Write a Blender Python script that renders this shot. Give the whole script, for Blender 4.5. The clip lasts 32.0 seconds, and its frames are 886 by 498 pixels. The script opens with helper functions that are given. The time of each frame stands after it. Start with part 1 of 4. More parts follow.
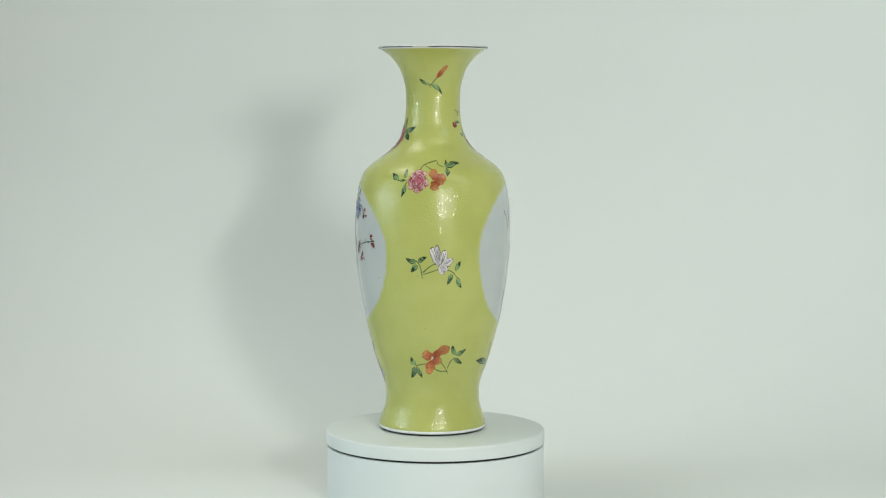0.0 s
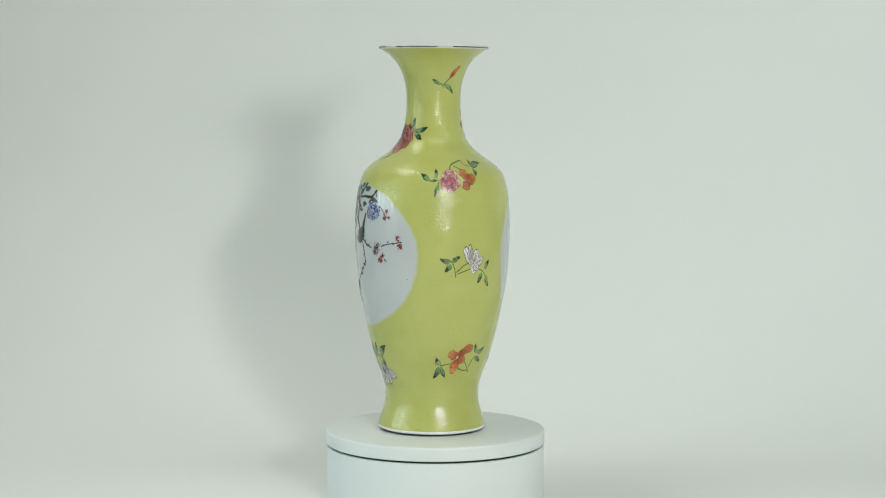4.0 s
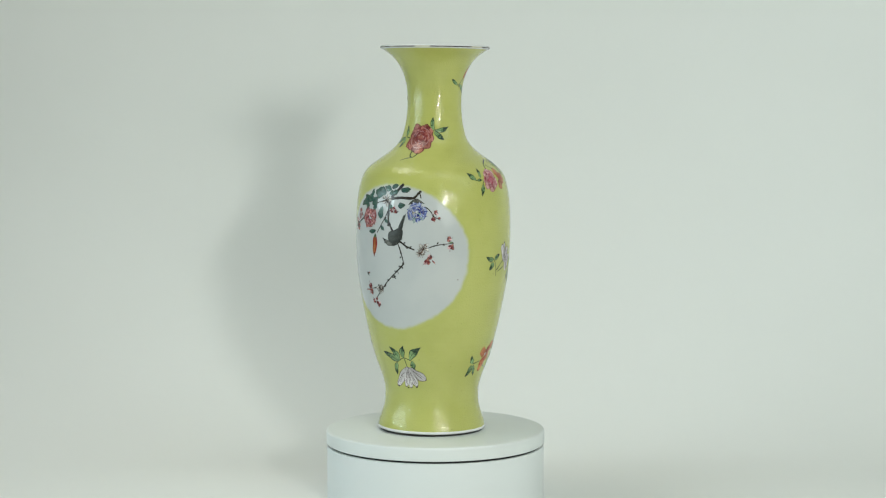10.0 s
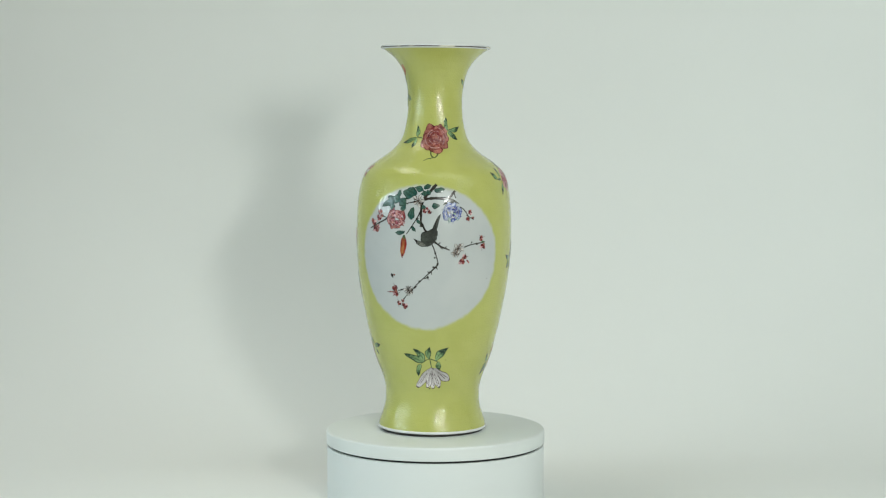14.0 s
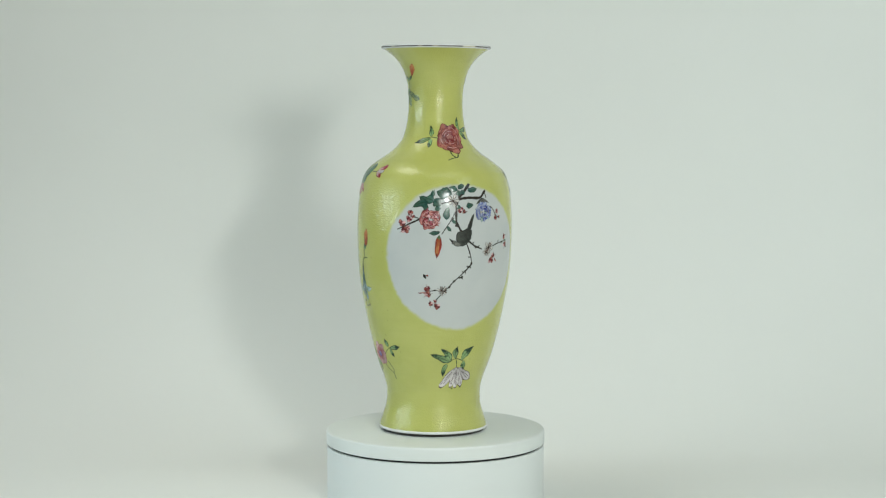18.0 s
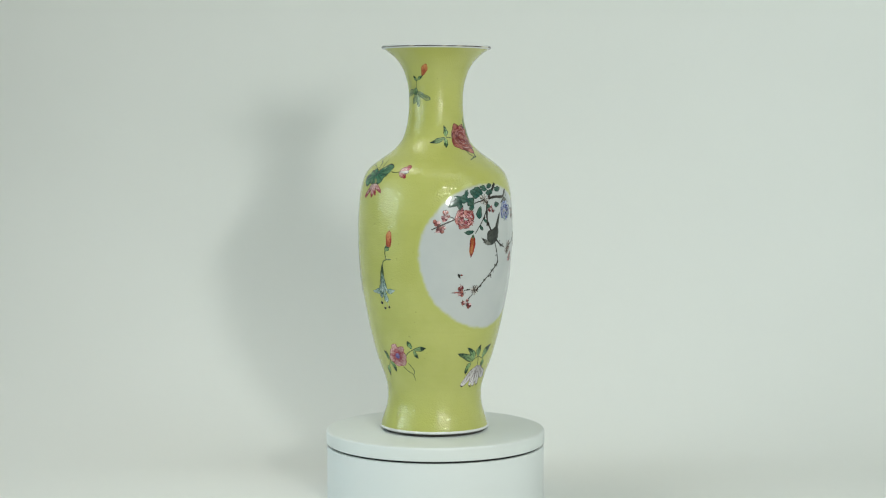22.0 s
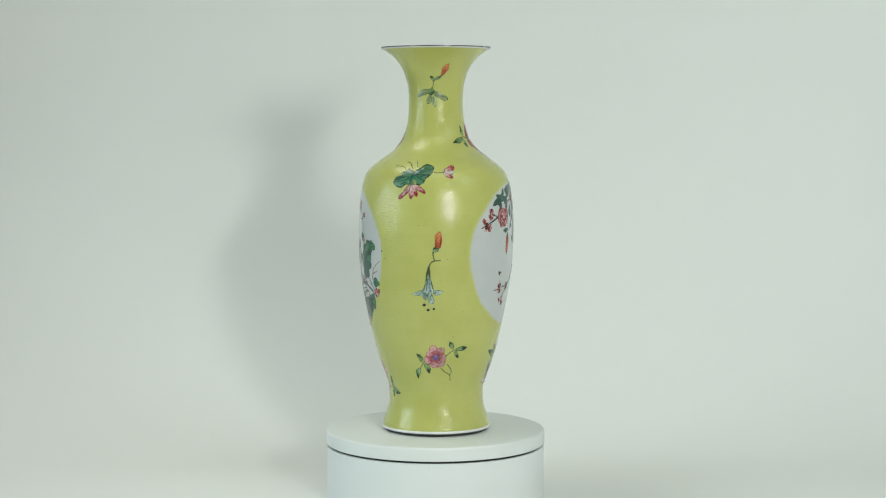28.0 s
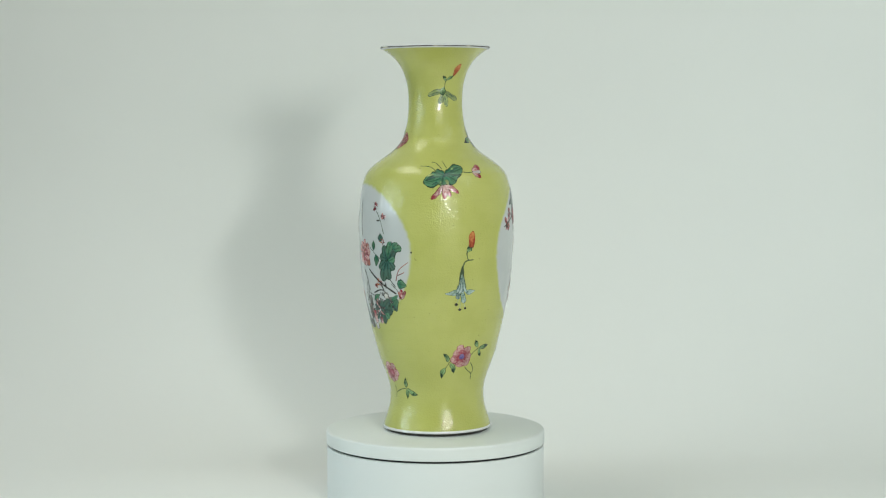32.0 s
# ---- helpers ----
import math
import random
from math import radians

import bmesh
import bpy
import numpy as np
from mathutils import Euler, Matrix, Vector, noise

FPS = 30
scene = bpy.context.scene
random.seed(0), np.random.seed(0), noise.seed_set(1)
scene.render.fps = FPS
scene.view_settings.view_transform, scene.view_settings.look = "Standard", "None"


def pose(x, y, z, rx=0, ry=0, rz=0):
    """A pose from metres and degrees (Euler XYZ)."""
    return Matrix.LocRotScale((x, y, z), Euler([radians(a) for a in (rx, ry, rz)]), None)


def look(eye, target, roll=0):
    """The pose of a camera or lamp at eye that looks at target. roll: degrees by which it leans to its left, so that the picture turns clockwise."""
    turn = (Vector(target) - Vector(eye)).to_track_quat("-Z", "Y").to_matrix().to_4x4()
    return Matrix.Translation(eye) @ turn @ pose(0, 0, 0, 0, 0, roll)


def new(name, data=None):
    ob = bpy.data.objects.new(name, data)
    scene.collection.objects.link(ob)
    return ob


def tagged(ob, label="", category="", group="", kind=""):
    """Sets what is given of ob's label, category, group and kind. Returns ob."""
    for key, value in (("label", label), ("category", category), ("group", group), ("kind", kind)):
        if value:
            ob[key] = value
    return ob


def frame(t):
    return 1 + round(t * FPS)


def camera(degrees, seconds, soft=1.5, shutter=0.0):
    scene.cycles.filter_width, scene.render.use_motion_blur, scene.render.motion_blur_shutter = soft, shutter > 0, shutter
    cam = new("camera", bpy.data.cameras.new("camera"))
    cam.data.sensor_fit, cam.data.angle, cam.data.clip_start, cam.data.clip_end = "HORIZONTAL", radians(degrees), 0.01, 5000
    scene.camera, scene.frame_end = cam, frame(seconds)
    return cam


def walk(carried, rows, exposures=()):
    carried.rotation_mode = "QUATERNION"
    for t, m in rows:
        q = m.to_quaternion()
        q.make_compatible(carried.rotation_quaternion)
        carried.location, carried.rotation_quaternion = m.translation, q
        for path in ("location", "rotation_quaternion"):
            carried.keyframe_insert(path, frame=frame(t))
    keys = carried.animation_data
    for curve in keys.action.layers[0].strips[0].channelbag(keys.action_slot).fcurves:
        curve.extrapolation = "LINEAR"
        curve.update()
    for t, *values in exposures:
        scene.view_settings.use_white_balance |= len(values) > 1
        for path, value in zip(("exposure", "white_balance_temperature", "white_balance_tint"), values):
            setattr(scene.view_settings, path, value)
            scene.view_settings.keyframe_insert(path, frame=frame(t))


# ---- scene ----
# A porcelain vase turns on a white display turntable before a paper sweep.
# z = 0 is the top of the turntable platter, x = y = 0 its centre.

# ---------------------------------------------------------------- camera
cam = camera(27.93, 32.0, soft=1.2)
EYE = pose(0.0088, -2.05, 0.37, 90 - 4.486, 0, 0)
walk(cam, [(0.0, EYE), (32.0, EYE)], exposures=[(0.0, 0.0), (32.0, 0.0)])

# ---------------------------------------------------------------- light
world = bpy.data.worlds.new("world")
world.use_nodes = True
world.node_tree.nodes["Background"].inputs[0].default_value = (0.80, 0.88, 0.86, 1)
world.node_tree.nodes["Background"].inputs[1].default_value = 0.25
scene.world = world


def lamp(name, eye, target, size, size_y, power, colour, spread=180):
    data = bpy.data.lights.new(name, "AREA")
    data.shape, data.size, data.size_y = "RECTANGLE", size, size_y
    data.energy, data.color = power, colour
    data.spread = radians(spread)
    ob = new(name, data)
    ob.matrix_world = look(eye, target)
    return ob


lamp("key_lamp_high", (0.64, -1.68, 0.68), (0.1, 0, 0.25), 0.09, 0.09, 5.1, (0.96, 1.0, 0.96))
lamp("key_lamp_low", (0.56, -1.71, 0.575), (0.1, 0, 0.25), 0.09, 0.11, 4.9, (0.95, 1.0, 0.96))
for k in range(4):      # four bright strips of a window
    lamp("window_strip", (-2.12 + 0.05 * k, -0.10 - 0.32 * k, 0.56), (-0.1, 0, 0.10), 0.075, 0.44, 0.19, (0.70, 0.91, 1.0), 55)
# broad bluish fill added at the left, in place of bounced light
lamp("window_wall", (-2.6, -0.8, 0.60), (-0.1, 0, -0.05), 3.0, 1.9, 4.5, (0.71, 0.92, 1.0), 75)
lamp("ceiling_lamp", (-0.72, -0.05, 1.65), (-0.25, -0.05, 0.0), 0.80, 0.42, 1.15, (1.0, 0.98, 0.90), 70)
# unseen fill, added to lift and cool the right side of the backdrop
lamp("room_light", (1.7, -1.2, 1.6), (1.0, 0.7, 0.0), 0.9, 0.9, 3.3, (0.76, 0.95, 1.0), 115)
# soft overhead fill added for ambient light, not a known fitting
lamp("ceiling_panel", (0.45, -1.0, 2.3), (0.1, 0.0, 0.0), 1.6, 1.4, 7.0, (0.96, 1.0, 0.92), 130)
# large low fill added behind the camera to brighten lower body and backdrop
lamp("room_window", (1.3, -3.5, 0.85), (0.8, 0.6, -0.1), 2.0, 1.5, 5.3, (0.95, 1.0, 0.94), 85)

# ---------------------------------------------------------------- materials


def material(name):
    m = bpy.data.materials.new(name)
    m.use_nodes = True
    return m, m.node_tree.nodes, m.node_tree.links, m.node_tree.nodes["Principled BSDF"]


def maths(nodes, links, op, a, b=None, clamp=False):
    n = nodes.new("ShaderNodeMath")
    n.operation, n.use_clamp = op, clamp
    for i, v in enumerate((a, b)):
        if v is None:
            continue
        if isinstance(v, (int, float)):
            n.inputs[i].default_value = v
        else:
            links.new(v, n.inputs[i])
    return n.outputs[0]


def mixed(nodes, links, fac, a, b):
    n = nodes.new("ShaderNodeMix")
    n.data_type = "RGBA"
    for sock, v in ((n.inputs[0], fac), (n.inputs[6], a), (n.inputs[7], b)):
        if isinstance(v, (int, float)):
            sock.default_value = v
        elif isinstance(v, tuple):
            sock.default_value = (*v, 1)
        else:
            links.new(v, sock)
    return n.outputs[2]


def noise_tex(nodes, links, scale, detail=3.0, rough=0.5, coord="Object"):
    c = nodes.new("ShaderNodeTexCoord")
    n = nodes.new("ShaderNodeTexNoise")
    n.inputs["Scale"].default_value, n.inputs["Detail"].default_value = scale, detail
    n.inputs["Roughness"].default_value = rough
    links.new(c.outputs[coord], n.inputs["Vector"])
    return n.outputs["Fac"]


def ramp01(nodes, links, value, lo, hi):
    n = nodes.new("ShaderNodeMapRange")
    n.interpolation_type = "SMOOTHSTEP"
    links.new(value, n.inputs[0])
    n.inputs[1].default_value, n.inputs[2].default_value = lo, hi
    return n.outputs[0]


def bump(nodes, links, bsdf, height, strength, distance, below=None):
    b = nodes.new("ShaderNodeBump")
    b.inputs["Strength"].default_value, b.inputs["Distance"].default_value = strength, distance
    links.new(height, b.inputs["Height"])
    if below is not None:
        links.new(below, b.inputs["Normal"])
    links.new(b.outputs[0], bsdf.inputs["Normal"])
    return b.outputs[0]


PEEL = 0.0005      # depth of the orange-peel ripple in the yellow enamel


def glaze(name, colour, shade, peel, rough):
    """Fired glaze: slightly uneven colour, and a rippled skin that breaks up the highlights."""
    m, nodes, links, b = material(name)
    blot = ramp01(nodes, links, noise_tex(nodes, links, 22, 4), 0.35, 0.7)
    fine = noise_tex(nodes, links, 420, 2)
    col = mixed(nodes, links, blot, colour, shade)
    col = mixed(nodes, links, maths(nodes, links, "MULTIPLY", fine, 0.25), col, shade)
    # faint level streaks left by the brush as the pot turned on the wheel
    place = nodes.new("ShaderNodeTexCoord")
    squash = nodes.new("ShaderNodeMapping")
    squash.inputs["Scale"].default_value = (14, 14, 420)
    streak = nodes.new("ShaderNodeTexNoise")
    streak.inputs["Scale"].default_value, streak.inputs["Detail"].default_value = 1.0, 3.0
    links.new(place.outputs["Object"], squash.inputs["Vector"])
    links.new(squash.outputs[0], streak.inputs["Vector"])
    col = mixed(nodes, links, maths(nodes, links, "MULTIPLY", ramp01(nodes, links, streak.outputs["Fac"], 0.45, 0.75), 0.12), col, tuple(c * 0.9 for c in shade))
    speck = maths(nodes, links, "GREATER_THAN", noise_tex(nodes, links, 310, 0), 0.86)
    col = mixed(nodes, links, maths(nodes, links, "MULTIPLY", speck, 0.3), col, (0.10, 0.09, 0.03))
    links.new(col, b.inputs["Base Color"])
    b.inputs["Roughness"].default_value = rough
    b.inputs["IOR"].default_value = 1.5
    b.inputs["Specular IOR Level"].default_value = 0.5
    if peel:
        rip = bump(nodes, links, b, noise_tex(nodes, links, 620, 0.6), 1.0, peel * 0.68)
        rip = bump(nodes, links, b, noise_tex(nodes, links, 1000, 0), 1.0, peel * 0.14, rip)
        bump(nodes, links, b, noise_tex(nodes, links, 60, 1), 1.0, peel * 0.5, rip)
    return m


YELLOW = glaze("yellow_enamel", (0.487, 0.50, 0.150), (0.437, 0.45, 0.120), PEEL, 0.045)
PORCELAIN = glaze("white_porcelain", (0.75, 0.76, 0.74), (0.69, 0.70, 0.69), PEEL * 0.12, 0.10)
INSIDE = glaze("white_inside_glaze", (0.72, 0.74, 0.73), (0.66, 0.68, 0.67), 0, 0.15)


def reserve():
    """The white reserve: porcelain white that fades into the yellow ground at its edge (UV u: 0 middle, 1 edge)."""
    m, nodes, links, b = material("white_reserve")
    uv = nodes.new("ShaderNodeUVMap")
    sep = nodes.new("ShaderNodeSeparateXYZ")
    links.new(uv.outputs[0], sep.inputs[0])
    ragged = maths(nodes, links, "ADD", sep.outputs[0], maths(nodes, links, "MULTIPLY", maths(nodes, links, "SUBTRACT", noise_tex(nodes, links, 130, 3), 0.5), 0.05))
    edge = ramp01(nodes, links, ragged, 0.925, 0.985)
    blot = ramp01(nodes, links, noise_tex(nodes, links, 26, 3), 0.35, 0.7)
    white = mixed(nodes, links, blot, (0.52, 0.54, 0.53), (0.49, 0.515, 0.51))
    links.new(mixed(nodes, links, edge, white, (0.455, 0.475, 0.135)), b.inputs["Base Color"])
    b.inputs["Roughness"].default_value = 0.06
    bump(nodes, links, b, noise_tex(nodes, links, 90, 2), 1.0, 0.00012)
    return m


RESERVE = reserve()


def plain(name, colour, shade, rough, scale, relief):
    m, nodes, links, b = material(name)
    f = ramp01(nodes, links, noise_tex(nodes, links, scale, 5, 0.6), 0.3, 0.7)
    links.new(mixed(nodes, links, f, colour, shade), b.inputs["Base Color"])
    b.inputs["Roughness"].default_value = rough
    bump(nodes, links, b, noise_tex(nodes, links, scale * 22, 3), 0.5, relief)
    return m


PAPER = plain("matt_white_paper", (0.80, 0.81, 0.78), (0.785, 0.795, 0.765), 0.9, 1.6, 0.0004)
PLASTIC = plain("white_plastic", (0.72, 0.755, 0.745), (0.705, 0.74, 0.73), 0.38, 6, 0.0001)
PLATTER = plain("white_platter_top", (0.725, 0.76, 0.74), (0.705, 0.74, 0.72), 0.45, 6, 0.0001)
# black of the rubber pad, and of the shade drawn in the platter gap
RUBBER_AND_SHADE = plain("black_rubber_and_gap_shade", (0.006, 0.006, 0.007), (0.01, 0.01, 0.01), 0.7, 30, 0.0001)
# bare clay, with the shade under the foot put into its colour
BISCUIT_SHADED = plain("unglazed_foot_shaded", (0.02, 0.018, 0.016), (0.035, 0.03, 0.026), 0.8, 40, 0.0002)


def lip_paint():
    """The dark line round the lip, rubbed through to pale gold in places."""
    m, nodes, links, b = material("dark_lip_line")
    rubbed = ramp01(nodes, links, noise_tex(nodes, links, 34, 2), 0.53, 0.62)
    fine = ramp01(nodes, links, noise_tex(nodes, links, 260, 3), 0.4, 0.7)
    col = mixed(nodes, links, fine, (0.035, 0.028, 0.024), (0.10, 0.08, 0.065))
    links.new(mixed(nodes, links, rubbed, col, (0.52, 0.48, 0.36)), b.inputs["Base Color"])
    b.inputs["Roughness"].default_value = 0.35
    return m


GILT = lip_paint()
ROOM = plain("pale_room_wall", (0.78, 0.78, 0.75), (0.75, 0.75, 0.72), 0.9, 2, 0.001)


def enamel(name, heart, edge, line, veins, rim=0.80, dark_tip=0.0, mid=0.0):
    """Painted enamel; UV u runs from base to tip, v from side to side.
    heart/edge: the colour at the base and the tip; line: the colour of drawn lines."""
    m, nodes, links, b = material(name)
    uv = nodes.new("ShaderNodeUVMap")
    sep = nodes.new("ShaderNodeSeparateXYZ")
    links.new(uv.outputs[0], sep.inputs[0])
    along = sep.outputs[0]
    across = maths(nodes, links, "ABSOLUTE", maths(nodes, links, "SUBTRACT", maths(nodes, links, "MULTIPLY", sep.outputs[1], 2.0), 1.0))
    wash = maths(nodes, links, "ADD", along, maths(nodes, links, "MULTIPLY", maths(nodes, links, "SUBTRACT", noise_tex(nodes, links, 420, 3, 0.6), 0.5), 1.7))
    col = mixed(nodes, links, ramp01(nodes, links, wash, 0.1, 0.95), heart, edge)
    info = nodes.new("ShaderNodeObjectInfo")
    tone = nodes.new("ShaderNodeHueSaturation")
    links.new(col, tone.inputs["Color"])
    links.new(maths(nodes, links, "ADD", maths(nodes, links, "MULTIPLY", info.outputs["Random"], 0.5), 0.72), tone.inputs["Value"])
    col = tone.outputs[0]
    if veins:
        wob = maths(nodes, links, "ADD", maths(nodes, links, "MULTIPLY", across, veins), maths(nodes, links, "MULTIPLY", along, -2.2))
        stripe = ramp01(nodes, links, maths(nodes, links, "ABSOLUTE", maths(nodes, links, "SINE", wob)), 0.22, 0.02)
        col = mixed(nodes, links, maths(nodes, links, "MULTIPLY", stripe, 0.7), col, line)
    if mid:
        col = mixed(nodes, links, maths(nodes, links, "MULTIPLY", ramp01(nodes, links, across, 0.16, 0.04), mid), col, line)
    if dark_tip:
        col = mixed(nodes, links, maths(nodes, links, "MULTIPLY", ramp01(nodes, links, wash, 0.45, 0.76), dark_tip), col, line)
    if rim < 1:
        side = ramp01(nodes, links, across, rim, rim + 0.1)
        end = ramp01(nodes, links, along, 0.93, 0.97)
        col = mixed(nodes, links, maths(nodes, links, "MULTIPLY", maths(nodes, links, "MAXIMUM", side, end), 0.92), col, line)
    links.new(col, b.inputs["Base Color"])
    b.inputs["Roughness"].default_value = 0.2
    bump(nodes, links, b, noise_tex(nodes, links, 500, 2), 0.5, 0.00012)
    return m


DARKGREEN = (0.010, 0.026, 0.016)
LEAF = enamel("leaf_green", (0.25, 0.39, 0.16), (0.10, 0.23, 0.09), DARKGREEN, 5, 0.78, 0.95, 0.6)
JADE = enamel("jade_green", (0.025, 0.15, 0.085), (0.13, 0.30, 0.16), DARKGREEN, 6, 0.76, 0.3, 0.6)
TEAL = enamel("teal_green", (0.022, 0.085, 0.07), (0.10, 0.20, 0.145), DARKGREEN, 6, 0.74, 0.45, 0.6)
STEM = enamel("stem_green", (0.055, 0.085, 0.035), (0.08, 0.12, 0.05), DARKGREEN, 0, 0.7)
CORAL = enamel("coral_orange", (0.34, 0.065, 0.022), (0.56, 0.225, 0.075), (0.16, 0.024, 0.010), 7, 0.9)
PINK = enamel("rose_pink", (0.31, 0.045, 0.07), (0.60, 0.37, 0.34), (0.20, 0.02, 0.04), 7, 0.76)
ROSE = enamel("deep_rose", (0.17, 0.018, 0.022), (0.43, 0.16, 0.12), (0.08, 0.008, 0.012), 9, 0.70)
CRIMSON = enamel("crimson", (0.20, 0.022, 0.028), (0.54, 0.23, 0.20), (0.14, 0.01, 0.014), 9, 0.74)
ROSY = enamel("pale_rose_line", (0.58, 0.32, 0.33), (0.64, 0.42, 0.41), (0.4, 0.2, 0.2), 0, 1.0)
WINE = enamel("wine_dark", (0.09, 0.012, 0.016), (0.16, 0.025, 0.03), (0.03, 0.006, 0.008), 0, 0.8)
BLUSH = enamel("lotus_blush", (0.62, 0.44, 0.40), (0.27, 0.022, 0.036), (0.22, 0.015, 0.03), 7, 0.80)
MAGENTA = enamel("magenta", (0.50, 0.16, 0.20), (0.36, 0.05, 0.09), (0.18, 0.015, 0.04), 6, 0.7)
WHITE = enamel("lilac_white", (0.48, 0.45, 0.44), (0.66, 0.63, 0.62), (0.13, 0.08, 0.09), 6, 0.84)
CREAM = enamel("cream_white", (0.44, 0.42, 0.38), (0.57, 0.56, 0.53), (0.10, 0.06, 0.045), 0, 0.72)
PALE = enamel("pale_blue_green", (0.20, 0.30, 0.22), (0.40, 0.49, 0.46), (0.08, 0.15, 0.14), 6, 0.72)
BLUE = enamel("cobalt_wash", (0.12, 0.17, 0.44), (0.46, 0.51, 0.62), (0.03, 0.04, 0.20), 8, 0.72)
SAGE = enamel("sage_wash", (0.27, 0.35, 0.14), (0.42, 0.48, 0.19), (0.05, 0.10, 0.06), 6, 0.8)
VIOLET = enamel("violet_heart", (0.10, 0.08, 0.28), (0.28, 0.20, 0.40), (0.025, 0.02, 0.09), 7, 0.7)
BARK = enamel("brown_black_branch", (0.022, 0.018, 0.014), (0.04, 0.032, 0.025), (0.010, 0.008, 0.006), 0, 0.8)
INK = enamel("ink_black", (0.012, 0.011, 0.010), (0.03, 0.025, 0.02), (0.006, 0.006, 0.006), 0, 0.8)
CROW = enamel("slate_plumage", (0.030, 0.032, 0.028), (0.055, 0.06, 0.052), (0.010, 0.011, 0.010), 8, 0.8)
SMOKE = enamel("grey_plumage", (0.07, 0.075, 0.065), (0.17, 0.17, 0.15), (0.02, 0.02, 0.02), 6, 0.75)



def pen(name, colour):
    return enamel(name, colour, tuple(c * 1.6 for c in colour), colour, 0, 1.0)


GREENINK, PLUM, SLATE = pen("green_ink", (0.012, 0.035, 0.02)), pen("plum_ink", (0.045, 0.02, 0.03)), pen("slate_ink", (0.03, 0.07, 0.07))
UMBER = pen("umber_ink", (0.10, 0.06, 0.045))
NAVY, RUST = pen("navy_ink", (0.02, 0.03, 0.15)), pen("rust_ink", (0.20, 0.02, 0.012))

# ---------------------------------------------------------------- mesh helpers


def mesh_of(name, verts, faces, uvs=None, smooth=True):
    me = bpy.data.meshes.new(name)
    me.from_pydata(verts, [], faces)
    if uvs:
        layer = me.uv_layers.new(name="UVMap")
        for loop in me.loops:
            layer.data[loop.index].uv = uvs[loop.vertex_index]
    if smooth:
        me.polygons.foreach_set("use_smooth", [True] * len(me.polygons))
    me.update()
    return me


def child(name, me, mat, parent, label=""):
    if mat is not None:
        me.materials.append(mat)
    ob = new(name, me)
    ob.parent = parent
    return tagged(ob, label)


def lathe(profile, seg, close=False):
    """Verts and faces of the profile [(r, z), ...] turned round z."""
    verts, faces = [], []
    for r, z in profile:
        for k in range(seg):
            a = 2 * math.pi * k / seg
            verts.append((r * math.sin(a), -r * math.cos(a), z))
    n = len(profile)
    for i in range(n - 1 if not close else n):
        j = (i + 1) % n
        for k in range(seg):
            l = (k + 1) % seg
            faces.append((i * seg + k, i * seg + l, j * seg + l, j * seg + k))
    return verts, faces


def spline(points, step):
    """Catmull-Rom through (a, b) points, `step` pieces a span."""
    p = [Vector(q) for q in points]
    p = [2 * p[0] - p[1]] + p + [2 * p[-1] - p[-2]]
    out = []
    for i in range(1, len(p) - 2):
        for k in range(step):
            t = k / step
            out.append(0.5 * (2 * p[i] + (p[i + 1] - p[i - 1]) * t + (2 * p[i - 1] - 5 * p[i] + 4 * p[i + 1] - p[i + 2]) * t * t
                              + (3 * p[i] - p[i - 1] - 3 * p[i + 1] + p[i + 2]) * t ** 3))
    return out + [p[-2]]


# ---------------------------------------------------------------- setting
def sweep():
    """Paper sweep: floor, a wide curve, then the upright back."""
    floor, back, rad = -0.079, 0.63, 0.45
    line = [(-3.6, floor), (-2.0, floor), (-0.6, floor), (0.0, floor), (back - rad, floor)]
    for k in range(1, 25):
        a = math.pi / 2 * k / 24
        line.append((back - rad + rad * math.sin(a), floor + rad - rad * math.cos(a)))
    line += [(back, 0.5), (back, 0.9), (back, 2.3)]
    xs = [-2.6 + 0.2 * i for i in range(27)]
    n = len(line)
    verts = [(x, y, z) for x in xs for y, z in line]
    faces = [(i * n + j, (i + 1) * n + j, (i + 1) * n + j + 1, i * n + j + 1) for i in range(len(xs) - 1) for j in range(n - 1)]
    ob = new("backdrop", mesh_of("backdrop", verts, faces))
    ob.data.materials.append(PAPER)
    thick = ob.modifiers.new("thickness", "SOLIDIFY")
    thick.thickness, thick.offset = 0.002, -1
    return tagged(ob, "seamless matt white paper sweep curving up behind the turntable", "backdrop", kind="structure")


sweep()


def slab(name, lo, hi, label, category):
    (x0, y0, z0), (x1, y1, z1) = lo, hi
    v = [(x, y, z) for x in (x0, x1) for y in (y0, y1) for z in (z0, z1)]
    f = [(0, 1, 3, 2), (4, 6, 7, 5), (0, 4, 5, 1), (2, 3, 7, 6), (0, 2, 6, 4), (1, 5, 7, 3)]
    ob = new(name, mesh_of(name, v, f, smooth=False))
    ob.data.materials.append(ROOM)
    return tagged(ob, label, category, kind="structure")


slab("wall_back", (-2.7, -3.8, -0.2), (2.7, -3.7, 2.4), "plain pale wall behind the camera", "wall")
slab("wall_left", (-2.8, -3.7, -0.2), (-2.7, 1.0, 2.4), "plain pale side wall of the room", "wall")
slab("wall_right", (2.7, -3.7, -0.2), (2.8, 1.0, 2.4), "plain pale side wall of the room", "wall")
slab("ceiling", (-2.8, -3.8, 2.4), (2.8, 1.0, 2.5), "plain pale ceiling of the room", "ceiling")

# ---------------------------------------------------------------- turntable
turntable = tagged(new("turntable"), "round white electric display turntable on the paper sweep", "turntable")


